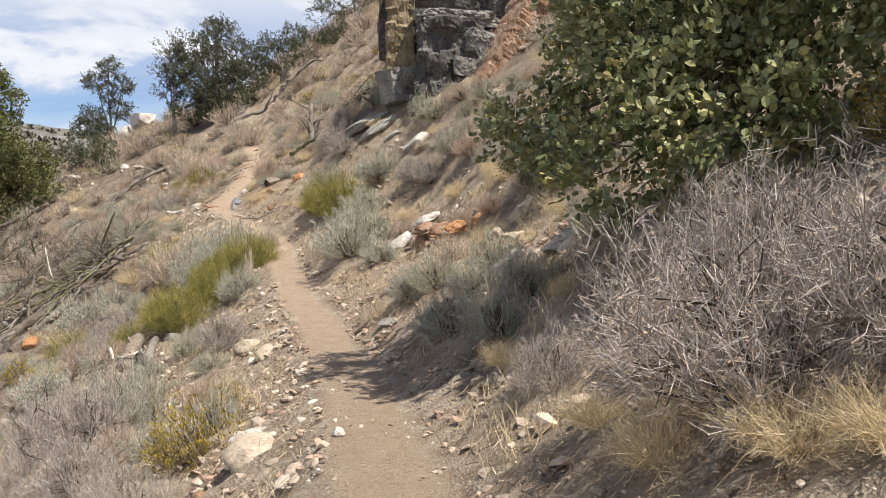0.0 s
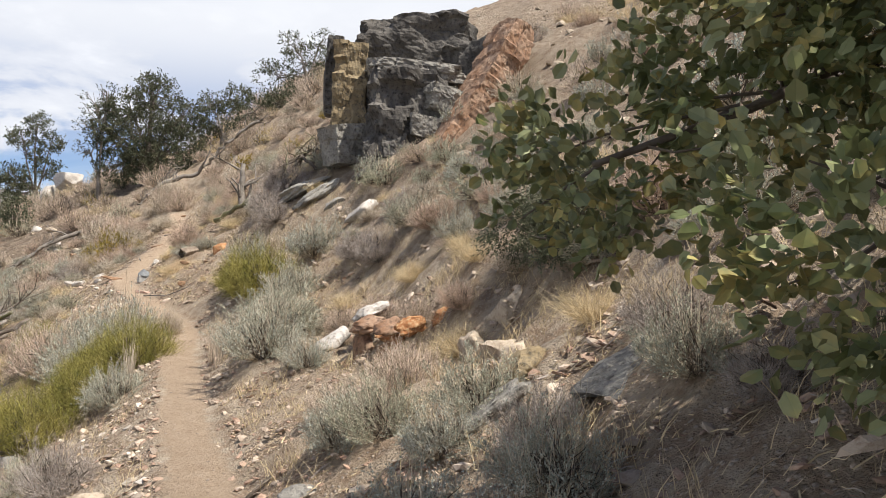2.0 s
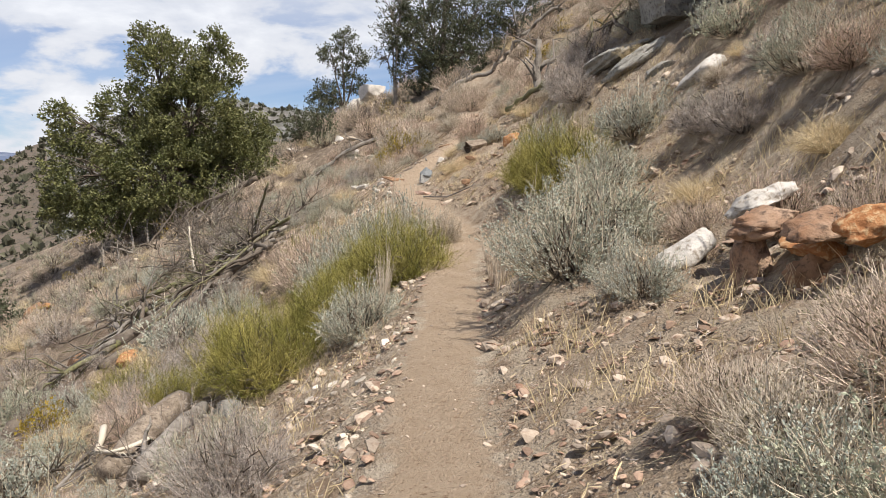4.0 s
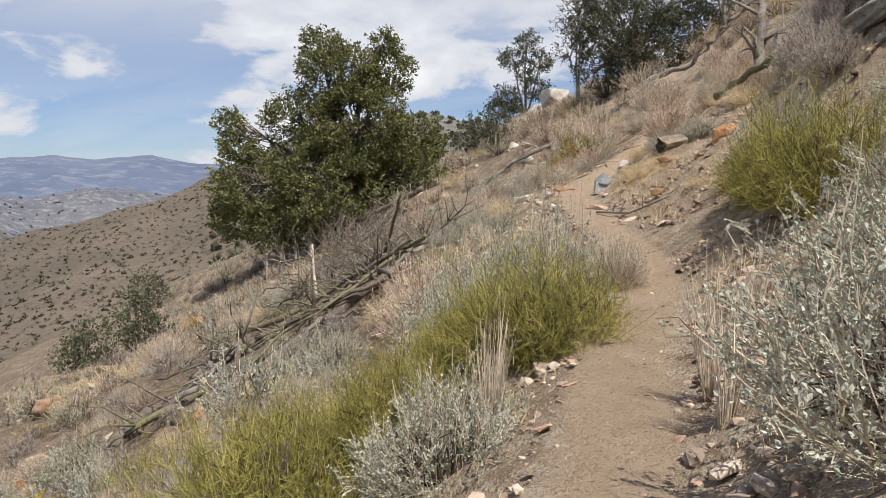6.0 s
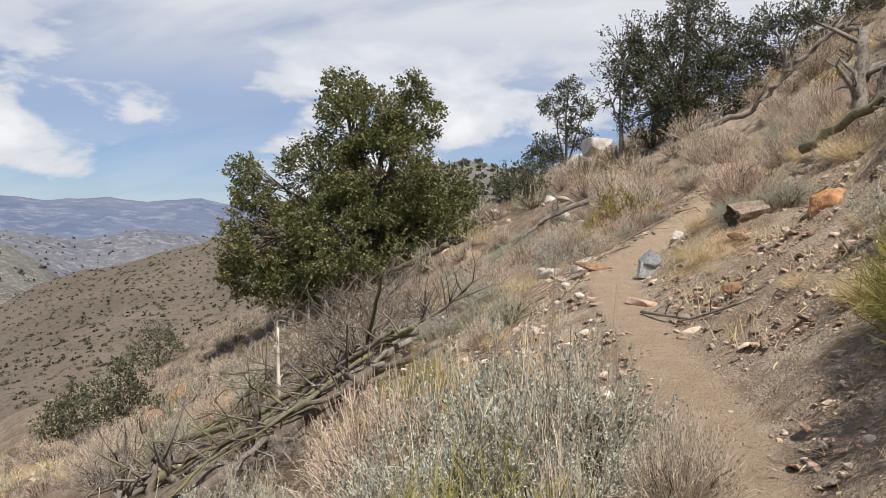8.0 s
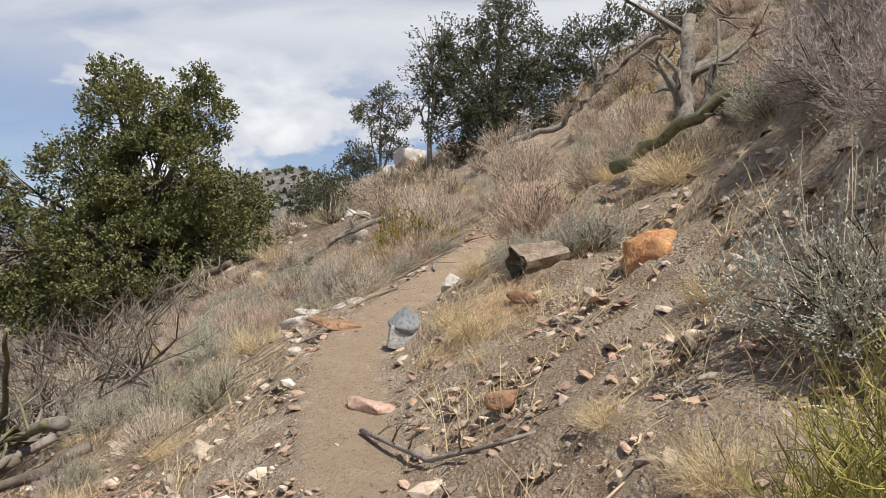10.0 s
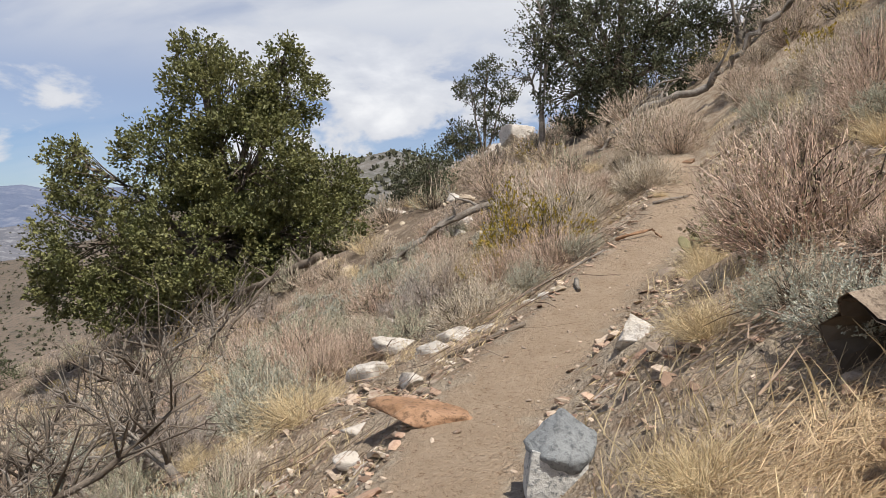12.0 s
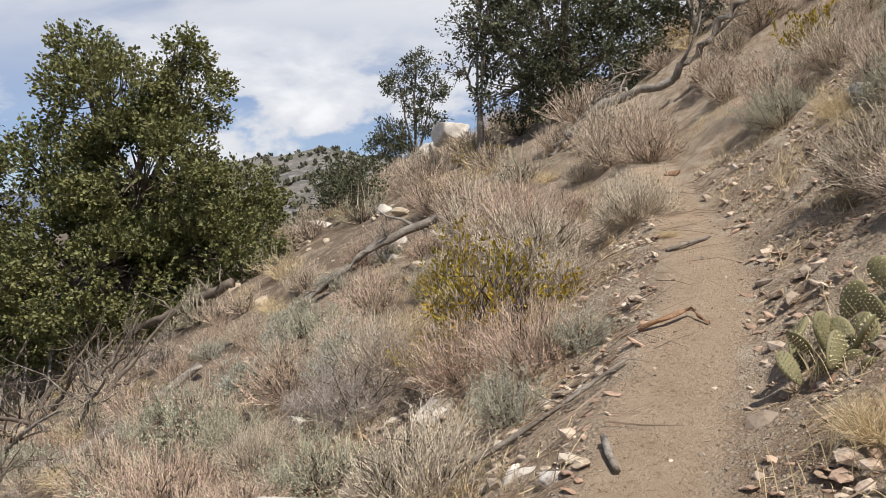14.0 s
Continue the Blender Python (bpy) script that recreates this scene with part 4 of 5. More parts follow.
for k in range(9):
    R = random.Random(500 + k)
    x, y, a = R.uniform(-2.5, -1.2), R.uniform(20.6, 23.2), R.uniform(0, 6.28)
    log("dead_branch", "dark crooked dead branches tangled on the upper bank", "bark" if k % 3 else "moss_wood",
        [(x - 0.6 * math.cos(a), y - 0.6 * math.sin(a), 0.05), (x, y, R.uniform(0.2, 0.45)), (x + 0.5 * math.cos(a + 0.4), y + 0.5 * math.sin(a + 0.4), R.uniform(0.3, 0.7)), (x + 0.9 * math.cos(a), y + 0.9 * math.sin(a), R.uniform(0.2, 0.8))], 0.035, 0.010, 520 + k, 10, 0.4, "branch", ragged=0.8)
for k in range(5):
    R = random.Random(90 + k)
    log("dead_branch", "dark dead branches heaped beside the bend", "dead_wood",
        [(-9.6 + 0.15 * k, 35.2 + 0.1 * k, 0.10 + 0.09 * k), (-9.2 + 0.2 * k, 35.6, 0.35 + 0.10 * k), (-8.4 + 0.1 * k, 36.1, 0.5 + 0.08 * k)], 0.035, 0.02, 95 + k, 4, 0.4, "branch", ragged=1.2)
log("fallen_limb", "blackened crooked limb among the bushes", "dead_wood", [(-11.0, 33.4, 0.5), (-12.0, 32.6, 0.45), (-13.0, 31.8, 0.15), (-14.0, 31.2, 0.1)], 0.08, 0.03, 14, 7, 0.7)
log("fallen_limb", DEAD, "dead_wood", [(-13.0, 29.4, 0.15), (-13.4, 28.4, 0.08), (-13.0, 26.9, 0.1)], 0.07, 0.03, 15, 4, 0.4)
log("fallen_limb", "dark dead limb under the oak", "bark", [(-16.6, 34.8, 0.5), (-18.4, 34.6, 0.5), (-20.2, 34.9, 0.3)], 0.12, 0.06, 16, 4, 0.6)
for k in range(6):
    R = random.Random(120 + k)
    x, y = -19.6 - 0.5 * k, 33.8 - 0.25 * k
    log("dead_branch", "bare dead branches hanging under the oak's crown", "dead_wood",
        [(x, y, 0.1), (x - 0.4, y + 0.5, 0.8), (x - 0.5 + R.uniform(-0.6, 0.6), y + 1.0, 1.7)], 0.05, 0.015, 130 + k, 6, 0.7, "branch")
log("exposed_root", "reddish exposed root crossing the trail's edge", "rock_brown", [(-6.12, 24.72, 0.02), (-5.98, 24.82, 0.05), (-5.88, 24.98, 0.045), (-5.78, 24.86, 0.01)], 0.016, 0.010, 21, 1, 0.05, "root", 6)
log("stick", "short grey stick lying on the trail", "dead_wood", [(-6.2, 26.3, 0.02), (-6.08, 26.42, 0.03), (-5.94, 26.72, 0.02)], 0.018, 0.010, 22, 1, 0.1, "stick", 6)
log("stick", "short weathered stick at the trail's edge", "dead_wood", [(-6.05, 23.5, 0.02), (-5.95, 23.28, 0.02)], 0.018, 0.014, 23, 0, 0.1, "stick", 6)
log("stick", "dark bark-covered stick along the trail's edge", "bark", [(-6.45, 22.35, 0.02), (-6.25, 22.3, 0.03), (-6.0, 22.45, 0.02)], 0.024, 0.014, 24, 1, 0.1, "stick", 6)
log("stick", "thin dead stick lying across the gravel", "dead_wood", [(-6.75, 23.7, 0.05), (-6.4, 23.95, 0.06), (-6.1, 24.3, 0.03)], 0.016, 0.008, 25, 4, 0.25, "stick", 6)
log("stick", "thin dead stick lying on the bank", "dead_wood", [(-4.6, 18.9, 0.02), (-4.1, 18.5, 0.04), (-3.6, 18.35, 0.03)], 0.015, 0.008, 26, 4, 0.2, "stick", 6)
log("stick", "short dark stick beside the trail", "bark", [(-0.9, 8.35, 0.02), (-0.75, 8.5, 0.02)], 0.02, 0.012, 27, 1, 0.08, "stick", 6)

for k in range(20):
    R = random.Random(400 + k)
    x, y = -12.8 - 0.4 * k + R.uniform(-0.9, 0.9), 26.2 + 0.42 * k + R.uniform(-1.2, 1.2)
    a = R.uniform(0, 6.28)
    log("dead_branch", "bare dead oak branches tangled below the slope's bushes", "bark" if k % 4 else "dead_wood",
        [(x, y, 0.05), (x + math.cos(a) * 0.7, y + math.sin(a) * 0.7, 0.5), (x + math.cos(a) * 1.3, y + math.sin(a) * 1.5, R.uniform(0.5, 1.2))], 0.05, 0.015, 420 + k, 8, 0.8, "branch", ragged=0.6)

# ---------------------------------------------------------------- rocks


def crag():
    """A cracked outcrop of stacked, layered blocks."""
    R = random.Random(3)
    root = tagged(new("crag"), "cracked dark grey crag with rusty and lichen-stained blocks", "rock outcrop")
    root.location = (0.6, 19.3, hz(0.6, 19.3))
    at = Matrix.Translation(root.location).inverted()

    def block(mat, x, y, z, size, seed, turn=0.0, tilt=(0, 0)):
        ob = part("block", block_mesh("block", seed, M[mat], size), root)
        ob.matrix_basis = at @ pose(x, y, z, tilt[0], tilt[1], turn)

    # the darkest blocks have the face's shade in their colour, grey ledges stay lighter
    block("rock_shaded", 0.35, 19.0, 2.45, (0.72, 0.75, 1.15), 1, 6, (0, 3))
    block("rock_shaded", 0.05, 18.7, 1.75, (0.45, 0.5, 0.5), 11, -12, (0, -4))
    block("rock_grey", 0.95, 18.7, 2.95, (0.36, 0.55, 0.26), 2, 22, (4, 14))
    block("rock_grey", 0.75, 18.6, 2.40, (0.40, 0.50, 0.20), 12, 12, (4, 10))
    block("rock_grey", 0.55, 19.2, 3.62, (0.85, 0.8, 0.18), 13, 4, (8, 4))
    block("rock_shaded", 0.70, 20.6, 4.25, (1.1, 0.8, 0.75), 3, -6, (0, -4))
    block("rock_lichen", -0.80, 19.7, 3.3, (0.34, 0.50, 0.95), 5, 5, (0, 3))
    block("rock_shaded", -1.12, 19.8, 3.6, (0.16, 0.4, 0.8), 15, 5, (0, 3))
    block("rock_grey", -0.85, 19.2, 2.15, (0.36, 0.42, 0.40), 6, 30, (0, -8))
    block("rock_rust", 1.30, 18.0, 2.35, (0.24, 0.40, 0.70), 7, 18, (0, 36))
    block("rock_rust", 1.80, 18.3, 3.15, (0.26, 0.45, 0.70), 8, 25, (0, 32))
    block("rock_rust", 2.25, 18.7, 3.95, (0.28, 0.45, 0.60), 18, 25, (0, 28))
    block("rock_shaded", 2.15, 19.5, 3.6, (0.45, 0.6, 0.8), 9, 40, (0, 10))


crag()
rock("slab", "pale grey layered slab lying in the slope", "rock_white", -0.35, 16.9, (0.40, 0.45, 0.16), 7, 10, (-10, -25), 0.4)
rock("boulder", "large white boulder on the ridge", "rock_white", -18.0, 50.5, (0.95, 0.9, 0.95), 8, 20, (0, -15), 0.0, detail=4, cuts=12)
rock("boulder", "large white boulder on the ridge", "rock_white", -19.2, 50.8, (0.75, 0.7, 0.65), 9, 70, (0, 0), 0.05)
rock("boulder", "rusty orange boulder with pale flecks on the bank", "rock_orange", -3.36, 19.88, (0.22, 0.28, 0.23), 10, 55, (0, 12), 0.72, detail=4, cuts=9)
split = tagged(new("split_rock"), "speckled grey rock split across, with a dark wedge on top", "rock")
split.location = (-5.09, 20.50, hz(-5.09, 20.50) - 0.03)
part("base", block_mesh("base", 41, M["rock_speckle"], (0.095, 0.08, 0.08), 0.10, 0.05, 10), split, "pale speckled lower half").matrix_basis = pose(0, 0, 0.075, 0, 6, 25)
part("wedge", rock_mesh("wedge", 44, M["rock_blue"], (0.125, 0.10, 0.115), cuts=9, detail=4), split, "dark blue-grey upper wedge").matrix_basis = pose(0.02, 0.0, 0.185, 0, 20, 25)
rock("rock", "white angular block of quartz beside the trail", "rock_white", -5.10, 21.50, (0.12, 0.11, 0.10), 13, 15, (0, 0), 0.12, cuts=7)
rock("rock", "flat brown stone leaning on the bank", "rock_brown", -4.05, 19.92, (0.14, 0.10, 0.055), 15, 30, (0, 14), 0.2)
rock("rock", "flat brown slab stepping across the trail's edge", "rock_brown", -5.88, 21.02, (0.24, 0.17, 0.06), 116, 30, (0, 8), 0.3)
rock("rock", "large white quartz slab below the trail", "rock_white", -7.72, 24.1, (0.38, 0.22, 0.12), 117, 40, (0, 16), 0.3, detail=4)
rock("rock", "large white quartz slab below the trail", "rock_white", -7.02, 24.15, (0.28, 0.16, 0.10), 118, 65, (0, 14), 0.3, detail=4)
rock("rock", "flat pinkish stone sunk in the trail's edge", "rock_pink", -4.72, 19.25, (0.16, 0.13, 0.05), 16, 10, (0, 10), 0.35)
slab = tagged(new("slab", rock_mesh("slab", 17, M["rock_white"], (0.34, 0.16, 0.12), cuts=14, detail=4)), "white triangular slab of quartz leaning in the bank", "rock")
slab.matrix_world = pose(-0.59, 11.80, -0.97, 0, -34, 36)


def outcrop(name, label, blocks):
    """Broken rock standing out of the bank. blocks: material, place, half extents, turn, lean, seed."""
    root = tagged(new(name), label, "rock outcrop")
    x, y, z = blocks[0][1]
    root.location = (x, y, z)
    for mat, (bx, by, bz), size, turn, lean, seed in blocks:
        ob = part("block", rock_mesh("block", seed, M[mat], [1.35 * a for a in size], cuts=16, detail=4, rough=0.10, strata=0.035), root)
        ob.matrix_basis = pose(bx - x, by - y, bz - z, lean[0], lean[1], turn)
    return root


outcrop("rust_outcrop", "broken rusty-brown rock ledge jutting from the bank", [
    ("rock_rust", (-0.24, 11.18, -0.98), (0.11, 0.12, 0.34), 20, (4, -6), 61),
    ("rock_rust", (-0.16, 11.16, -0.68), (0.19, 0.17, 0.075), 35, (0, -10), 62),
    ("rock_orange", (0.02, 10.92, -0.78), (0.15, 0.14, 0.10), 50, (6, -14), 63),
    ("rock_rust", (0.10, 10.72, -0.70), (0.17, 0.13, 0.085), 20, (0, -18), 64),
    ("rock_brown", (0.05, 10.84, -0.96), (0.20, 0.16, 0.13), 65, (0, -20), 65),
    ("rock_orange", (0.26, 10.52, -0.66), (0.13, 0.11, 0.07), 10, (5, -12), 66),
    ("rock_white", (-0.16, 11.46, -0.60), (0.16, 0.11, 0.07), 30, (0, -24), 67)])
outcrop("rust_slab", "flat rust-coloured slab lying flush in the bank", [
    ("rock_orange", (0.60, 10.75, -0.55), (0.30, 0.20, 0.08), 15, (0, -30), 71)])
outcrop("cream_outcrop", "rough cream-coloured eroded outcrop in the bank", [
    ("rock_tan", (0.74, 9.45, hz(0.74, 9.45) - 0.05), (0.16, 0.30, 0.20), -12, (0, -30), 81),
    ("rock_tan", (0.90, 9.05, hz(0.90, 9.05) - 0.06), (0.18, 0.26, 0.17), 14, (0, -32), 82),
    ("rock_tan", (1.02, 9.75, hz(1.02, 9.75) - 0.05), (0.18, 0.22, 0.15), 30, (0, -30), 83)])
outcrop("shaded_ledge", "dark tan and grey layered ledge in the shaded bank", [
    ("rock_grey", (0.55, 7.35, hz(0.55, 7.35) - 0.01), (0.24, 0.22, 0.10), -24, (0, -34), 91),
    ("rock_lichen", (0.80, 7.80, hz(0.80, 7.80) + 0.0), (0.22, 0.20, 0.10), -10, (0, -34), 92),
    ("rock_grey", (1.10, 6.80, hz(1.10, 6.80) - 0.02), (0.26, 0.26, 0.11), 12, (0, -36), 94)])
outcrop("grey_outcrop", "pale grey layered outcrop below the crag", [
    ("rock_weathered", (-1.30, 18.9, hz(-1.30, 18.9) + 0.0), (0.55, 0.50, 0.15), 24, (-10, -32), 101),
    ("rock_weathered", (-1.70, 19.5, hz(-1.70, 19.5) + 0.0), (0.50, 0.45, 0.14), 18, (-8, -32), 102),
    ("rock_weathered", (-0.95, 18.2, hz(-0.95, 18.2) - 0.02), (0.34, 0.30, 0.11), 40, (-8, -30), 103),
    ("rock_grey", (-0.40, 18.2, hz(-0.40, 18.2) + 0.0), (0.30, 0.26, 0.12), 10, (-8, -24), 104)])
rock("rock", "small white stone at the trail's edge", "rock_white", -1.78, 9.12, (0.075, 0.05, 0.035), 23, 30)
rock("rock", "white chip of quartz on the bank", "rock_white", -0.60, 8.85, (0.10, 0.05, 0.035), 24, 40, (0, -20))
rock("rock", "white chip of quartz on the bank", "rock_white", -0.40, 8.98, (0.08, 0.05, 0.035), 25, 60, (0, -20))
rock("rock", "rough tan rock holding the trail's edge", "rock_tan", -2.2, 9.2, (0.20, 0.16, 0.15), 26, 0)
rock("rock", "rough tan rock holding the trail's edge", "rock_tan", -1.9, 8.7, (0.17, 0.20, 0.12), 27, 50)
rock("rock", "grey rock below the trail", "rock_grey", -4.05, 12.1, (0.16, 0.14, 0.12), 28, 0)
rock("rock", "white stone on the trail", "rock_white", -0.58, 4.35, (0.045, 0.04, 0.035), 29, 0, sink=0.15)
rock("rock", "pale rock at the trail's edge", "rock_white", -1.28, 5.3, (0.18, 0.13, 0.09), 30, 20)
rock("rock", "pale tan rock at the trail's edge", "rock_tan", -1.15, 4.85, (0.20, 0.26, 0.13), 31, 0)
rock("rock", "grey flat stone below the trail", "rock_grey", -2.5, 7.15, (0.20, 0.15, 0.09), 32, 0)
rock("rock", "reddish stone below the trail", "rock_brown", -1.4, 4.5, (0.09, 0.08, 0.06), 33, 0)
rock("rock", "grey stone in the shaded bank", "rock_grey", -0.52, 7.8, (0.16, 0.10, 0.06), 34, 20)
for k, (x, y, w) in enumerate([(-6.72, 20.6, 0.22), (-6.35, 21.3, 0.16), (-6.15, 20.9, 0.12), (-6.55, 22.1, 0.16), (-6.75, 22.75, 0.26), (-7.1, 22.55, 0.30), (-6.95, 23.35, 0.26), (-6.55, 23.1, 0.14), (-7.2, 24.2, 0.24), (-6.4, 23.5, 0.10), (-7.5, 25.2, 0.3)]):
    rock("rock", "white quartz slab along the trail's lower edge", "rock_white", x, y, (w, w * 0.6, w * 0.38), 50 + k, 60 + 17 * k, (0, 14), 0.3)
for k, (x, y, w, m) in enumerate([(-10.1, 30.3, 0.22, "brown"), (-10.3, 30.9, 0.2, "tan"), (-11.8, 33.0, 0.25, "white"), (-12.3, 34.2, 0.3, "white"), (-9.0, 25.8, 0.14, "white"), (-8.15, 25.0, 0.13, "white"),
                                 (-5.73, 20.1, 0.06, "brown"), (-3.85, 18.8, 0.12, "brown"), (-3.5, 18.5, 0.07, "tan"), (-5.62, 19.05, 0.10, "tan"), (-6.2, 23.3, 0.08, "white"), (-6.1, 23.32, 0.045, "tan"),
                                 (-4.75, 28.0, 0.30, "grey"), (-5.9, 28.95, 0.08, "white"), (-6.7, 30.6, 0.12, "brown"), (-1.85, 14.2, 0.18, "grey"), (0.05, 11.9, 0.18, "white"), (1.2, 10.1, 0.22, "white"),
                                 (-17.0, 42.0, 0.5, "white"), (-18.2, 40.9, 0.5, "white"), (-14.5, 38.0, 0.3, "white"), (-13.3, 36.4, 0.3, "tan"), (-8.4, 26.4, 0.16, "tan"), (-5.2, 17.2, 0.16, "tan")]):
    rock("rock", {"brown": "reddish-brown stone", "tan": "tan weathered stone", "white": "white quartz stone", "grey": "grey granite stone"}[m] + " lying in the dry slope", "rock_" + m, x, y, (w, w * 0.75, w * 0.55), 80 + k, 37 * k, (0, 6), 0.3)


# ---------------------------------------------------------------- prickly pear
def pad_mesh(seed):
    R = random.Random(seed)
    bm = bmesh.new()
    bmesh.ops.create_uvsphere(bm, u_segments=14, v_segments=10, radius=1.0)
    for v in bm.verts:
        f = (v.co.z + 1) / 2
        wide = 0.052 * (0.55 + 0.55 * f)
        v.co = Vector((v.co.x * wide, v.co.y * 0.012, 0.08 * (v.co.z + 1)))
    for f in bm.faces:
        f.smooth = True
    me = bpy.data.meshes.new("pad")
    bm.to_mesh(me)
    bm.free()
    me.materials.append(M["cactus"])
    vs, fs = [], []
    for i in range(5):
        for j in range(8):
            z = 0.02 + 0.135 * (j + 0.5 * (i % 2)) / 8
            f = z / 0.16
            half = 0.052 * (0.55 + 0.55 * f) * math.sqrt(max(0, 1 - (2 * f - 1) ** 2))
            x = half * (i - 2) / 2.6
            for side in (-1, 1):
                p = Vector((x, side * 0.0105, z))
                for _ in range(2):
                    tube(vs, fs, [p, p + Vector((R.uniform(-1, 1), side * 1.5, R.uniform(-1, 1))) * 0.004], 0.0022, 0.0006, 3)
    return me, mesh_from("spines", vs, fs, [M["spine"]])


def prickly_pear(x, y, pads, seed, scale=1.0):
    R = random.Random(seed)
    root = tagged(new("prickly_pear"), "low clump of grey-green prickly pear pads beside the trail", "cactus")
    root.matrix_world = pose(x, y, hz(x, y) - 0.07, 0, 0, 0) @ Matrix.Diagonal((scale, scale, scale, 1))
    kinds = [pad_mesh(seed + i) for i in range(2)]
    for i in range(pads):
        me, sp = kinds[i % 2]
        ob = part("pad", me, root)
        a = R.uniform(0, 6.28)
        r = 0.19 * math.sqrt(R.random())
        up = 0.0 if i < pads * 0.65 else R.uniform(0.08, 0.15)
        ob.matrix_basis = pose(r * math.cos(a), r * math.sin(a) * 0.8, up, R.uniform(-48, 48), R.uniform(-42, 42), R.uniform(-70, 70)) @ Matrix.Diagonal((R.uniform(0.85, 1.2),) * 3 + (1,))
        part("spines", sp, ob)


prickly_pear(-5.22, 23.92, 20, 4, 1.12)
prickly_pear(-4.98, 24.15, 9, 9, 1.05)

# ---------------------------------------------------------------- bushes standing where the walk passes them
EPHEDRA = [(-4.05, 12.75, 1.25), (-3.75, 14.55, 1.0), (-6.5, 14.0, 0.9), (-2.35, 17.0, 0.95), (-3.32, 14.3, 1.15), (-4.5, 13.5, 0.95), (-1.95, 16.2, 1.3), (-4.2, 14.9, 0.8), (-5.7, 17.2, 1.0), (-6.1, 17.9, 0.9), (-3.8, 13.4, 0.9), (-4.9, 12.6, 0.6)]
for x, y, w in EPHEDRA:
    bush("ephedra_bush", x, y, w, 1.12)
SAGE = [(-4.6, 15.8, 1.3), (-3.15, 12.75, 0.85), (-1.3, 12.1, 1.15), (-1.2, 17.0, 1.3), (-0.30, 8.3, 0.6), (0.0, 8.0, 0.7), (0.4, 14.1, 1.0), (-0.07, 17.5, 1.0),
        (1.2, 12.9, 0.95), (-3.92, 16.3, 1.1), (-3.25, 13.2, 0.75), (-1.3, 13.5, 1.25), (-1.15, 12.75, 1.2), (-1.3, 14.9, 1.1), (-5.2, 16.6, 1.1), (-4.9, 17.3, 0.9)]
for x, y, w in SAGE:
    bush("sagebrush", x, y, w, 0.88)
SAGE_2 = [(-4.17, 20.5, 0.5), (-4.4, 20.9, 0.4), (-3.8, 20.6, 0.55), (-8.0, 22.6, 0.85), (-8.9, 23.6, 0.9), (-10.3, 26.0, 1.2), (-8.0, 24.6, 0.8), (-6.5, 25.0, 0.5), (-6.7, 24.3, 0.5),
          (0.42, 5.4, 0.6), (0.1, 6.3, 0.7), (0.65, 6.0, 0.6), (-3.9, 9.6, 1.1), (-3.7, 10.2, 0.55), (-6.9, 15.6, 1.2), (-2.9, 7.9, 0.7), (0.55, 7.5, 0.6), (-9.4, 29.5, 0.9)]
for x, y, w, h in [(-3.75, 15.5, 0.9, 1.0), (-4.15, 15.95, 1.3, 1.35), (-4.75, 16.5, 1.3, 1.35), (-4.35, 15.35, 1.0, 1.25)]:
    bush("sagebrush", x, y, w, h)
for x, y, w, h in [(-5.3, 16.6, 1.2, 1.45), (-5.8, 17.0, 1.1, 1.4), (-3.3, 15.6, 0.5, 1.4)]:
    bush("buckwheat_bush", x, y, w, h)
for x, y, w, h in [(-3.95, 15.9, 0.75, 1.0), (-4.5, 16.1, 0.8, 1.05), (-5.0, 16.2, 0.8, 1.0), (-4.3, 16.9, 0.7, 1.0), (-5.4, 16.9, 0.8, 0.95), (-3.1, 13.1, 0.5, 1.2), (-3.6, 15.2, 0.6, 1.0), (-6.0, 17.6, 0.7, 1.0), (-2.0, 12.9, 0.5, 1.2), (-2.15, 13.3, 0.5, 1.1)]:
    bush("tall_dry_grass", x, y, w, h)
for x, y, w in SAGE_2:
    bush("sagebrush", x, y, w)
BUCK = [(-4.9, 12.0, 0.6), (-7.2, 31.9, 1.1), (-7.8, 32.6, 1.2), (-7.5, 33.4, 1.1), (-8.3, 34.6, 1.3), (-7.7, 28.2, 1.35), (-6.7, 27.9, 0.8), (-4.1, 21.3, 0.5), (-9.8, 26.9, 1.0), (-9.3, 27.2, 1.0), (-8.35, 26.2, 0.85), (-6.75, 24.95, 0.75), (-7.4, 25.5, 0.8), (-8.6, 30.2, 1.5),
        (-9.6, 31.6, 1.5), (-7.6, 29.5, 0.7), (-4.6, 25.3, 1.0), (-4.2, 24.8, 0.8), (-4.75, 26.1, 1.2), (-4.2, 26.7, 1.2), (-4.5, 28.2, 1.1), (-5.6, 31.6, 1.0), (-6.2, 33.2, 1.0), (-8.1, 33.5, 1.4), (-6.6, 34.8, 1.2), (-5.9, 36.2, 1.6), (-10.4, 33.4, 1.5), (-4.9, 30.6, 1.0), (-11.9, 35.2, 1.7)]
for x, y, w in BUCK:
    bush("buckwheat_bush", x, y, w, 1.1)
GOLD = [(-1.75, 16.0, 0.7), (-9.0, 29.0, 0.9), (-7.45, 26.3, 1.3), (-7.6, 25.7, 0.7), (-5.1, 33.0, 1.2), (2.4, 3.9, 0.7), (-8.0, 27.0, 0.6)]
for x, y, w in GOLD:
    bush("goldenbush", x, y, w, 1.1)
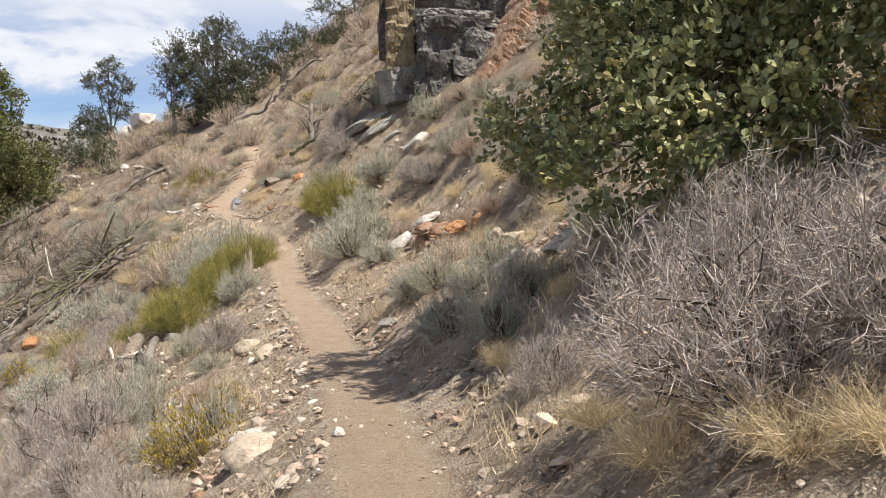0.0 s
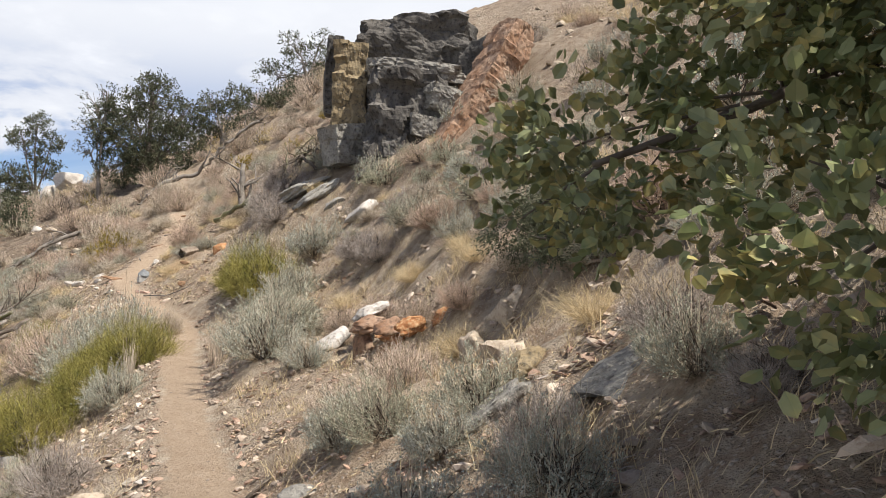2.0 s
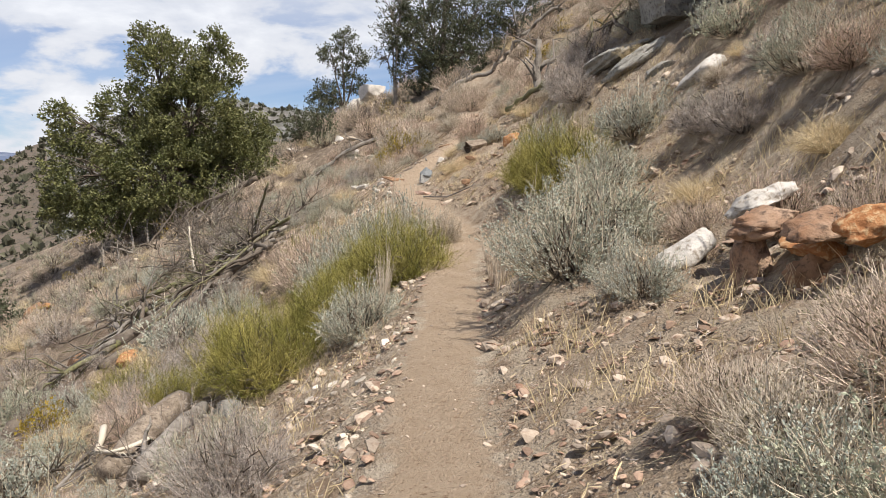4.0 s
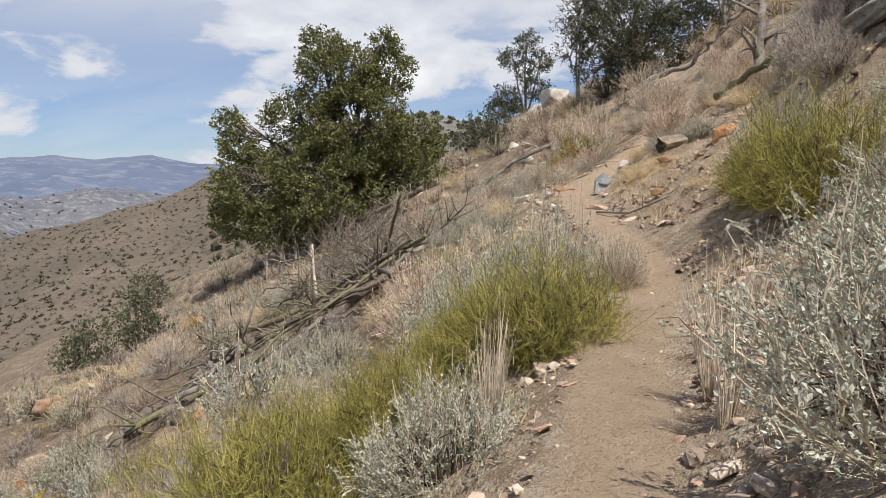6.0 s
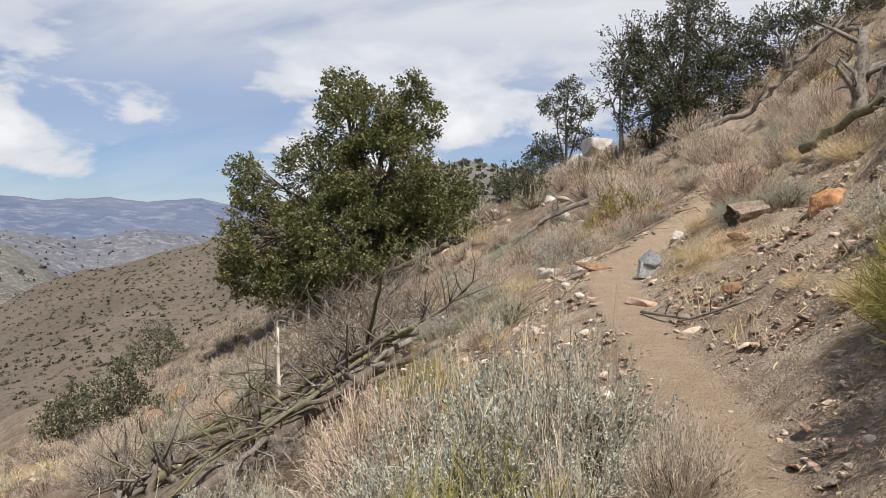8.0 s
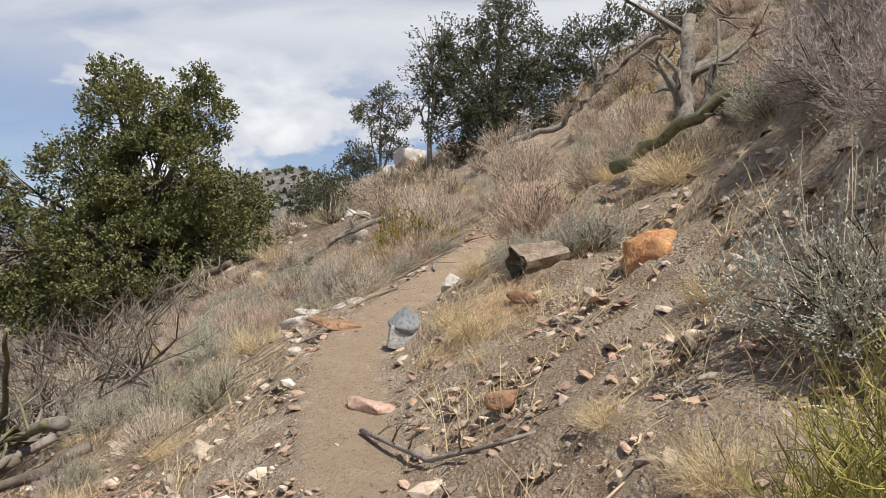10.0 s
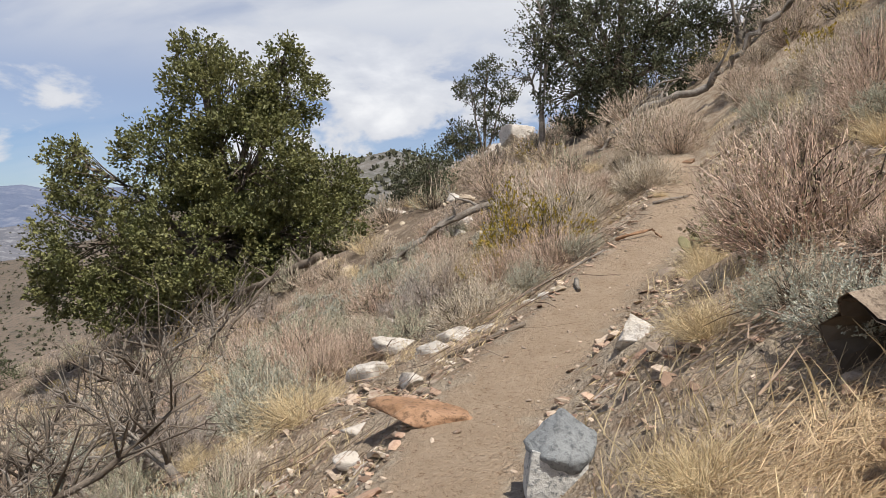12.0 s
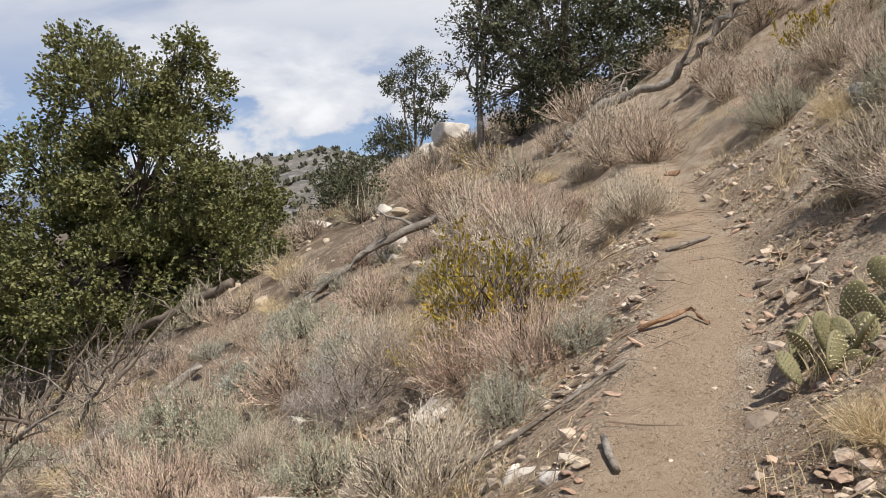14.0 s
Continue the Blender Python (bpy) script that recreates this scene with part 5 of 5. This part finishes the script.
TWIG = [(-2.4, 19.8, 1.0), (-2.1, 20.4, 1.2), (-2.15, 19.0, 0.9), (-0.4, 14.85, 0.8), (-0.1, 14.2, 0.8), (-5.4, 12.9, 0.8), (-11.8, 18.9, 1.1), (1.05, 2.6, 1.2), (1.5, 2.3, 1.2), (1.35, 3.3, 1.0), (-3.4, 7.6, 1.3), (-4.4, 8.9, 1.3), (-2.9, 6.3, 0.9), (0.55, 3.9, 0.5)]
for x, y, w in TWIG:
    bush("dead_twig_shrub", x, y, w, 1.05)
STRAW = [(0.72, 2.55, 0.55), (0.95, 2.1, 0.55), (1.1, 1.9, 0.5), (0.9, 2.75, 0.5), (0.62, 3.1, 0.4), (-4.1, 19.3, 0.3), (-3.3, 18.2, 0.35), (-2.9, 17.7, 0.5), (-3.0, 19.0, 0.4), (-4.6, 22.2, 0.5), (-4.7, 24.3, 0.5), (0.65, 9.75, 0.8), (-8.8, 18.7, 0.9), (-4.75, 13.4, 0.6), (-7.6, 15.9, 0.8), (-5.6, 17.7, 0.9), (-4.3, 19.75, 0.5), (-4.55, 20.1, 0.45), (-6.3, 19.6, 0.45), (-4.9, 27.6, 0.6), (-6.26, 26.8, 0.22),
         (-5.1, 23.3, 0.5), (0.4, 4.6, 0.5), (-4.7, 21.0, 0.5), (0.9, 10.9, 0.7), (-5.0, 22.6, 0.45), (-6.0, 18.4, 0.8)]
for x, y, w in STRAW:
    bush("dry_grass_tussock", x, y, w)

# ground kept open for the rocks
placed += [(-3.6, 18.9, 1.5), (-3.3, 18.3, 1.2), (-3.75, 17.9, 1.0), (-3.2, 19.3, 1.0), (-8.8, 18.8, 3.0), (-7.8, 19.5, 2.4), (-9.8, 17.5, 2.6), (-9.5, 16.0, 2.0), (-4.5, 11.7, 1.5), (-3.9, 11.1, 0.9), (-3.9, 19.7, 1.2), (-3.5, 20.1, 1.1), (-0.35, 11.0, 1.0), (-5.0, 21.5, 0.7), (-4.6, 19.4, 1.2), (0.78, 8.3, 0.8), (-4.9, 20.3, 0.7), (-1.0, 9.6, 0.9), (-0.7, 10.2, 0.9), (-3.9, 18.4, 1.0), (-0.2, 12.9, 0.8), (0.0, 19.0, 1.6), (-1.2, 18.0, 1.6), (-5.3, 23.6, 0.8), (-5.2, 24.8, 0.9), (-5.3, 25.8, 0.9), (-5.6, 27.0, 0.9), (-6.3, 28.6, 0.8), (-6.3, 29.6, 0.8)]
SLOPE_ROCKS = random.Random(55)
for k in range(46):
    x, y = SLOPE_ROCKS.uniform(-12.5, -6.2), SLOPE_ROCKS.uniform(14.5, 23.5)
    if k > 30:
        x, y = SLOPE_ROCKS.uniform(-25, -16), SLOPE_ROCKS.uniform(19, 27)
    w = SLOPE_ROCKS.uniform(0.08, 0.24) * (2.2 if k > 30 else 1)
    m = SLOPE_ROCKS.choice(("brown", "orange", "tan", "rust", "tan", "lichen"))
    if abs(off_trail(x, y)) > 1.0:
        rock("rock", {"brown": "dark brown", "orange": "rusty orange", "tan": "pale tan", "rust": "reddish", "lichen": "lichen-stained"}[m] + " weathered rock half sunk in the slope", "rock_" + m, x, y, (w, w * 0.8, w * 0.65), 700 + k, 41 * k, (0, 8), 0.35)
# the rest of the slope
R0 = random.Random(21)


def fill(count, xr, yr, sizes, mixture, gap, keep, put=bush):
    """Scatter bushes by a mixture of kinds, clear of the tread and of each other."""
    made = tries = 0
    while made < count and tries < count * 30:
        tries += 1
        y = R0.uniform(*yr)
        x = np.interp(y, TY, TX) + R0.uniform(*xr)
        w = R0.uniform(*sizes)
        if abs(off_trail(x, y)) < keep + w * 0.5:
            continue
        if any((x - a) ** 2 + (y - b) ** 2 < (gap * (w + c) / 2) ** 2 for a, b, c in placed):
            continue
        put(R0.choices(list(mixture), list(mixture.values()))[0], float(x), y, w, R0.uniform(0.85, 1.15))
        made += 1


BANK = {"sagebrush": 5, "dry_grass_tussock": 3, "buckwheat_bush": 2, "dead_twig_shrub": 1}
SLOPE = {"sagebrush": 3, "dry_grass_tussock": 2, "buckwheat_bush": 4, "dead_twig_shrub": 2, "goldenbush": 0.4}
HIGH = {"buckwheat_bush": 6, "dry_grass_tussock": 2, "sagebrush": 2, "goldenbush": 0.5}
fill(40, (-4.2, -0.7), (3.5, 13), (0.35, 0.8), {"dead_twig_shrub": 4, "sagebrush": 3, "buckwheat_bush": 1}, 0.55, 0.6)
fill(75, (0.9, 5.0), (6.5, 20), (0.4, 0.9), BANK, 0.7, 0.6)
fill(14, (1.0, 3.2), (3.0, 7.5), (0.35, 0.6), {"sagebrush": 3, "dead_twig_shrub": 2, "dry_grass_tussock": 2}, 0.6, 0.75)
fill(85, (-8.5, -0.9), (5, 21), (0.45, 1.0), SLOPE, 0.65, 0.6)
fill(90, (-8.5, -1.6), (12.5, 23), (0.3, 0.75), {"dead_twig_shrub": 4, "sagebrush": 3, "dry_grass_tussock": 3, "buckwheat_bush": 1}, 0.36, 0.7)
fill(150, (-9, -0.7), (21, 34), (0.5, 1.0), {"buckwheat_bush": 6, "sagebrush": 3, "dry_grass_tussock": 1, "dead_twig_shrub": 1}, 0.5, 0.55)
fill(150, (0.8, 9), (20, 36), (0.5, 0.95), HIGH, 0.45, 0.7)
fill(80, (4.0, 12), (9, 26), (0.6, 1.2), BANK, 0.55, 0.6)
fill(190, (-9, 9), (33, 56), (0.8, 1.8), HIGH, 0.5, 0.0, bush_joined)
fill(280, (-26, -6.5), (10, 36), (0.5, 1.2), SLOPE, 0.45, 0.6, bush_joined)
fill(110, (-22, -8), (10, 50), (0.7, 1.6), SLOPE, 0.8, 0.6, bush_joined)
fill(170, (-32, -9), (14, 48), (0.5, 1.1), {"dead_twig_shrub": 3, "sagebrush": 2, "goldenbush": 1}, 0.5, 0.6, bush_joined)
for k, (vs, fs, idx) in JOINED.items():
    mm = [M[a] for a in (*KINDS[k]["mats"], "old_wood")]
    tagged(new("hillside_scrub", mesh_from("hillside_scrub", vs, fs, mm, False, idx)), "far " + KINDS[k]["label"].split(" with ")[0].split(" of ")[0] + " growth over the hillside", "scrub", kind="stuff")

# ---------------------------------------------------------------- gravel, litter
def pebble_field(name, label, count, where, sizes, mat, seed, flat_=0.6):
    """Loose stones as one mesh: each a small squashed, knocked-about block."""
    R, G = random.Random(seed), np.random.default_rng(seed)
    ico = np.array([Vector(p).normalized() for p in ((0, 0, 1), (0.9, 0, 0.4), (0.3, 0.85, 0.4), (-0.7, 0.5, 0.4), (-0.7, -0.5, 0.4), (0.3, -0.85, 0.4), (0.7, 0.5, -0.4), (-0.3, 0.85, -0.4), (-0.9, 0, -0.4), (-0.3, -0.85, -0.4), (0.7, -0.5, -0.4))])
    tri = np.array([(0, 1, 2), (0, 2, 3), (0, 3, 4), (0, 4, 5), (0, 5, 1), (1, 6, 2), (2, 6, 7), (2, 7, 3), (3, 7, 8), (3, 8, 4), (4, 8, 9), (4, 9, 5), (5, 9, 10), (5, 10, 1), (1, 10, 6)])
    xy = np.array([where(R) for _ in range(count)])
    s = sizes[0] * (sizes[1] / sizes[0]) ** (G.random(count) ** 2.2)
    k = np.stack([G.uniform(0.7, 1.2, count), G.uniform(0.5, 0.9, count), flat_ * G.uniform(0.5, 1.0, count)], -1)
    q = ico[None] * G.uniform(0.72, 1.12, (count, 11, 1)) * k[:, None] * s[:, None, None]
    tx, ty, a = G.uniform(-0.45, 0.45, count)[:, None], G.uniform(-0.45, 0.45, count)[:, None], G.uniform(0, 6.28, count)[:, None]
    z = q[..., 2] + tx * q[..., 0] + ty * q[..., 1]
    x = np.cos(a) * q[..., 0] - np.sin(a) * q[..., 1] + xy[:, :1]
    y = np.sin(a) * q[..., 0] + np.cos(a) * q[..., 1] + xy[:, 1:]
    z = z + (height(xy[:, 0], xy[:, 1]) + s * 0.12)[:, None]
    faces = (tri[None] + 11 * np.arange(count)[:, None, None]).reshape(-1, 3)
    return tagged(new(name, mesh_from(name, np.stack([x, y, z], -1).reshape(-1, 3).tolist(), faces.tolist(), [mat])), label, "gravel", kind="stuff")


def beside(lo, hi, y0, y1, power=1.0):
    def pick(R):
        y = R.uniform(y0, y1)
        s = lo + (hi - lo) * R.random() ** power
        return float(np.interp(y, TY, TX) + s * R.choice((-1, 1))), y
    return pick


pebble_field("trail_gravel", "fine loose gravel on and beside the trail", 18000, beside(0.0, 1.4, 1.5, 31, 0.6), (0.004, 0.024), M["gravel"], 1)
pebble_field("scree", "broken pale stones scattered over the slope", 10000, beside(0.28, 3.2, 2, 30, 1.0), (0.012, 0.08), M["gravel"], 2)
pebble_field("slope_stones", "weathered stones scattered over the far slope", 1500, beside(4.0, 14, 6, 50, 1.0), (0.05, 0.22), M["rock_tan"], 3)


pebble_field("bank_chips", "flat broken reddish-brown chips of rock on the bank", 26000, beside(0.25, 2.4, 4, 30, 0.9), (0.008, 0.055), M["chips"], 12, 0.35)


def below(lo, hi, y0, y1):
    """Places on the lower side of the trail."""
    def pick(R):
        y = R.uniform(y0, y1)
        return float(np.interp(y, TY, TX)) - lo - (hi - lo) * R.random() ** 1.1, y
    return pick


pebble_field("edge_stones", "pale broken stones along the trail's lower edge", 2600, below(0.30, 2.6, 2, 29), (0.008, 0.07), M["pale_stone"], 41, 0.6)


def litter(name, label, count, where, length, mat, seed, cat="litter", pile=0.0, thin=1.0):
    """Fallen stalks and twigs lying on the ground, as one mesh."""
    R = random.Random(seed)
    vs, fs = [], []
    for _ in range(count):
        x, y = where(R)
        a, ln = R.uniform(0, 6.28), length * R.uniform(0.4, 1.3)
        pts, up = [], pile * R.random()
        for f in (0, 0.5, 1):
            px, py = x + math.cos(a) * ln * f, y + math.sin(a) * ln * f
            pts.append(Vector((px, py, hz(px, py) + 0.008 + up + 0.03 * f * R.random())) + sway(R, ln * 0.05))
        r = (0.0013 + 0.0035 * R.random() ** 6) * thin
        ribbon(vs, fs, pts, r, r * 0.5, R)
    return tagged(new(name, mesh_from(name, vs, fs, [mat])), label, cat, kind="stuff")


litter("straw_litter", "fallen straw strewn over the slope", 46000, beside(0.33, 3.0, 2, 30, 0.8), 0.07, M["straw"], 5)
litter("twig_litter", "fallen grey twigs strewn over the slope", 16000, beside(0.4, 3.5, 2, 30, 0.9), 0.10, M["twig"], 6)
litter("slope_twigs", "dead twigs matted on the lower slope", 3500, below(0.9, 5.5, 10, 24), 0.4, M["twig"], 7)


litter("straw_mat", "matted heap of fallen straw on the bank beside the trail", 7000, lambda R: (-4.30 + R.gauss(0, 0.14), 19.85 + R.gauss(0, 0.17)), 0.09, M["straw_brown"], 14, pile=0.04, thin=0.4)
litter("twig_heap", "tangled heap of dead brown twigs on the bank", 1500, lambda R: (-4.2 + R.gauss(0, 0.2), 20.9 + R.gauss(0, 0.25)), 0.15, M["brush"], 15, pile=0.10)
litter("brown_litter", "dark brown broken twigs and bark strewn over the bank", 22000, beside(0.4, 4.0, 2, 30, 0.9), 0.10, M["brush"], 16)
litter("slope_brush", "dark dead brush matted on the lower slope", 14000, lambda R: (R.uniform(-15, -6.0), R.uniform(12, 29)), 0.35, M["brush"], 17, pile=0.15)


def grass_blades(count, where, tall, mat, seed):
    R = random.Random(seed)
    vs, fs = [], []
    for _ in range(count):
        x, y = where(R)
        z = hz(x, y)
        h = tall * R.uniform(0.4, 1.2)
        a, ln = R.uniform(0, 6.28), R.uniform(0.2, 0.9) * h
        b = Vector((x, y, z - 0.01))
        t = b + Vector((math.cos(a) * ln, math.sin(a) * ln, h))
        ribbon(vs, fs, [b, b.lerp(t, 0.5) + Vector((0, 0, 0.12 * h)), t], 0.0024, 0.0007, R)
    return vs, fs


def clumps(y0, y1, lo, hi, seed, n):
    """Places drawn in clumps off the tread."""
    R1 = random.Random(seed)
    seeds = []
    for _ in range(n):
        y = R1.uniform(y0, y1)
        seeds.append((float(np.interp(y, TY, TX)) + R1.uniform(lo, hi) * R1.choice((-1, 1)), y))

    def pick(R):
        x, y = R.choice(seeds)
        return x + R.gauss(0, 0.09), y + R.gauss(0, 0.09)
    return pick


tagged(new("dry_grass", mesh_from("dry_grass", *grass_blades(42000, clumps(3, 33, 0.5, 4.5, 8, 1300), 0.14, M["straw"], 8), [M["straw"]])), "short bleached dry grass growing over the slope", "grass", kind="stuff")

# far scrub and trees, too many to count
def far_scrub(name, label, count, az_r, r_r, size, mat, seed, tall=0.8):
    """Leafy clumps dotted over the far slopes, as one mesh of small blades."""
    R = random.Random(seed)
    vs, fs = [], []
    hz_far = FZ
    for _ in range(count):
        az, r = R.uniform(*az_r), R.uniform(r_r[0] ** 0.5, r_r[1] ** 0.5) ** 2
        i = min(max(int(np.searchsorted(rs, r)), 1), len(rs) - 1)
        j = min(max(int(np.searchsorted(azs, az)), 1), len(azs) - 1)
        p = Vector(fv[i * len(azs) + j])
        q = Vector(fv[(i - 1) * len(azs) + j - 1])
        c = p.lerp(q, R.random())
        s = size * R.uniform(0.5, 1.5)
        for _k in range(9):
            d = Vector((R.gauss(0, 1), R.gauss(0, 1), abs(R.gauss(0, 1)) * tall)).normalized()
            leaf(vs, fs, c + d * s * 0.15 - Vector((0, 0, s * 0.1)), d, s * R.uniform(0.6, 1.1), 0.35, R)
    return tagged(new(name, mesh_from(name, vs, fs, [mat])), label, "scrub", kind="stuff")


FAR_GREEN = material("far_scrub", (0.085, 0.085, 0.055), (0.13, 0.12, 0.08), 0.05, bump=0, island=0.3)
far_scrub("valley_scrub", "dark scrub dotted over the far valley slope", 5000, (40, 80), (70, 330), 0.6, FAR_GREEN, 31)
far_scrub("ridge_trees", "dark pines standing on the boulder ridge", 900, (22, 46), (150, 332), 1.7, FAR_GREEN, 32, 2.2)
far_scrub("hill_trees", "dark trees dotted over the far boulder hills", 1500, (44, 80), (450, 1500), 2.6, FAR_GREEN, 33, 1.2)
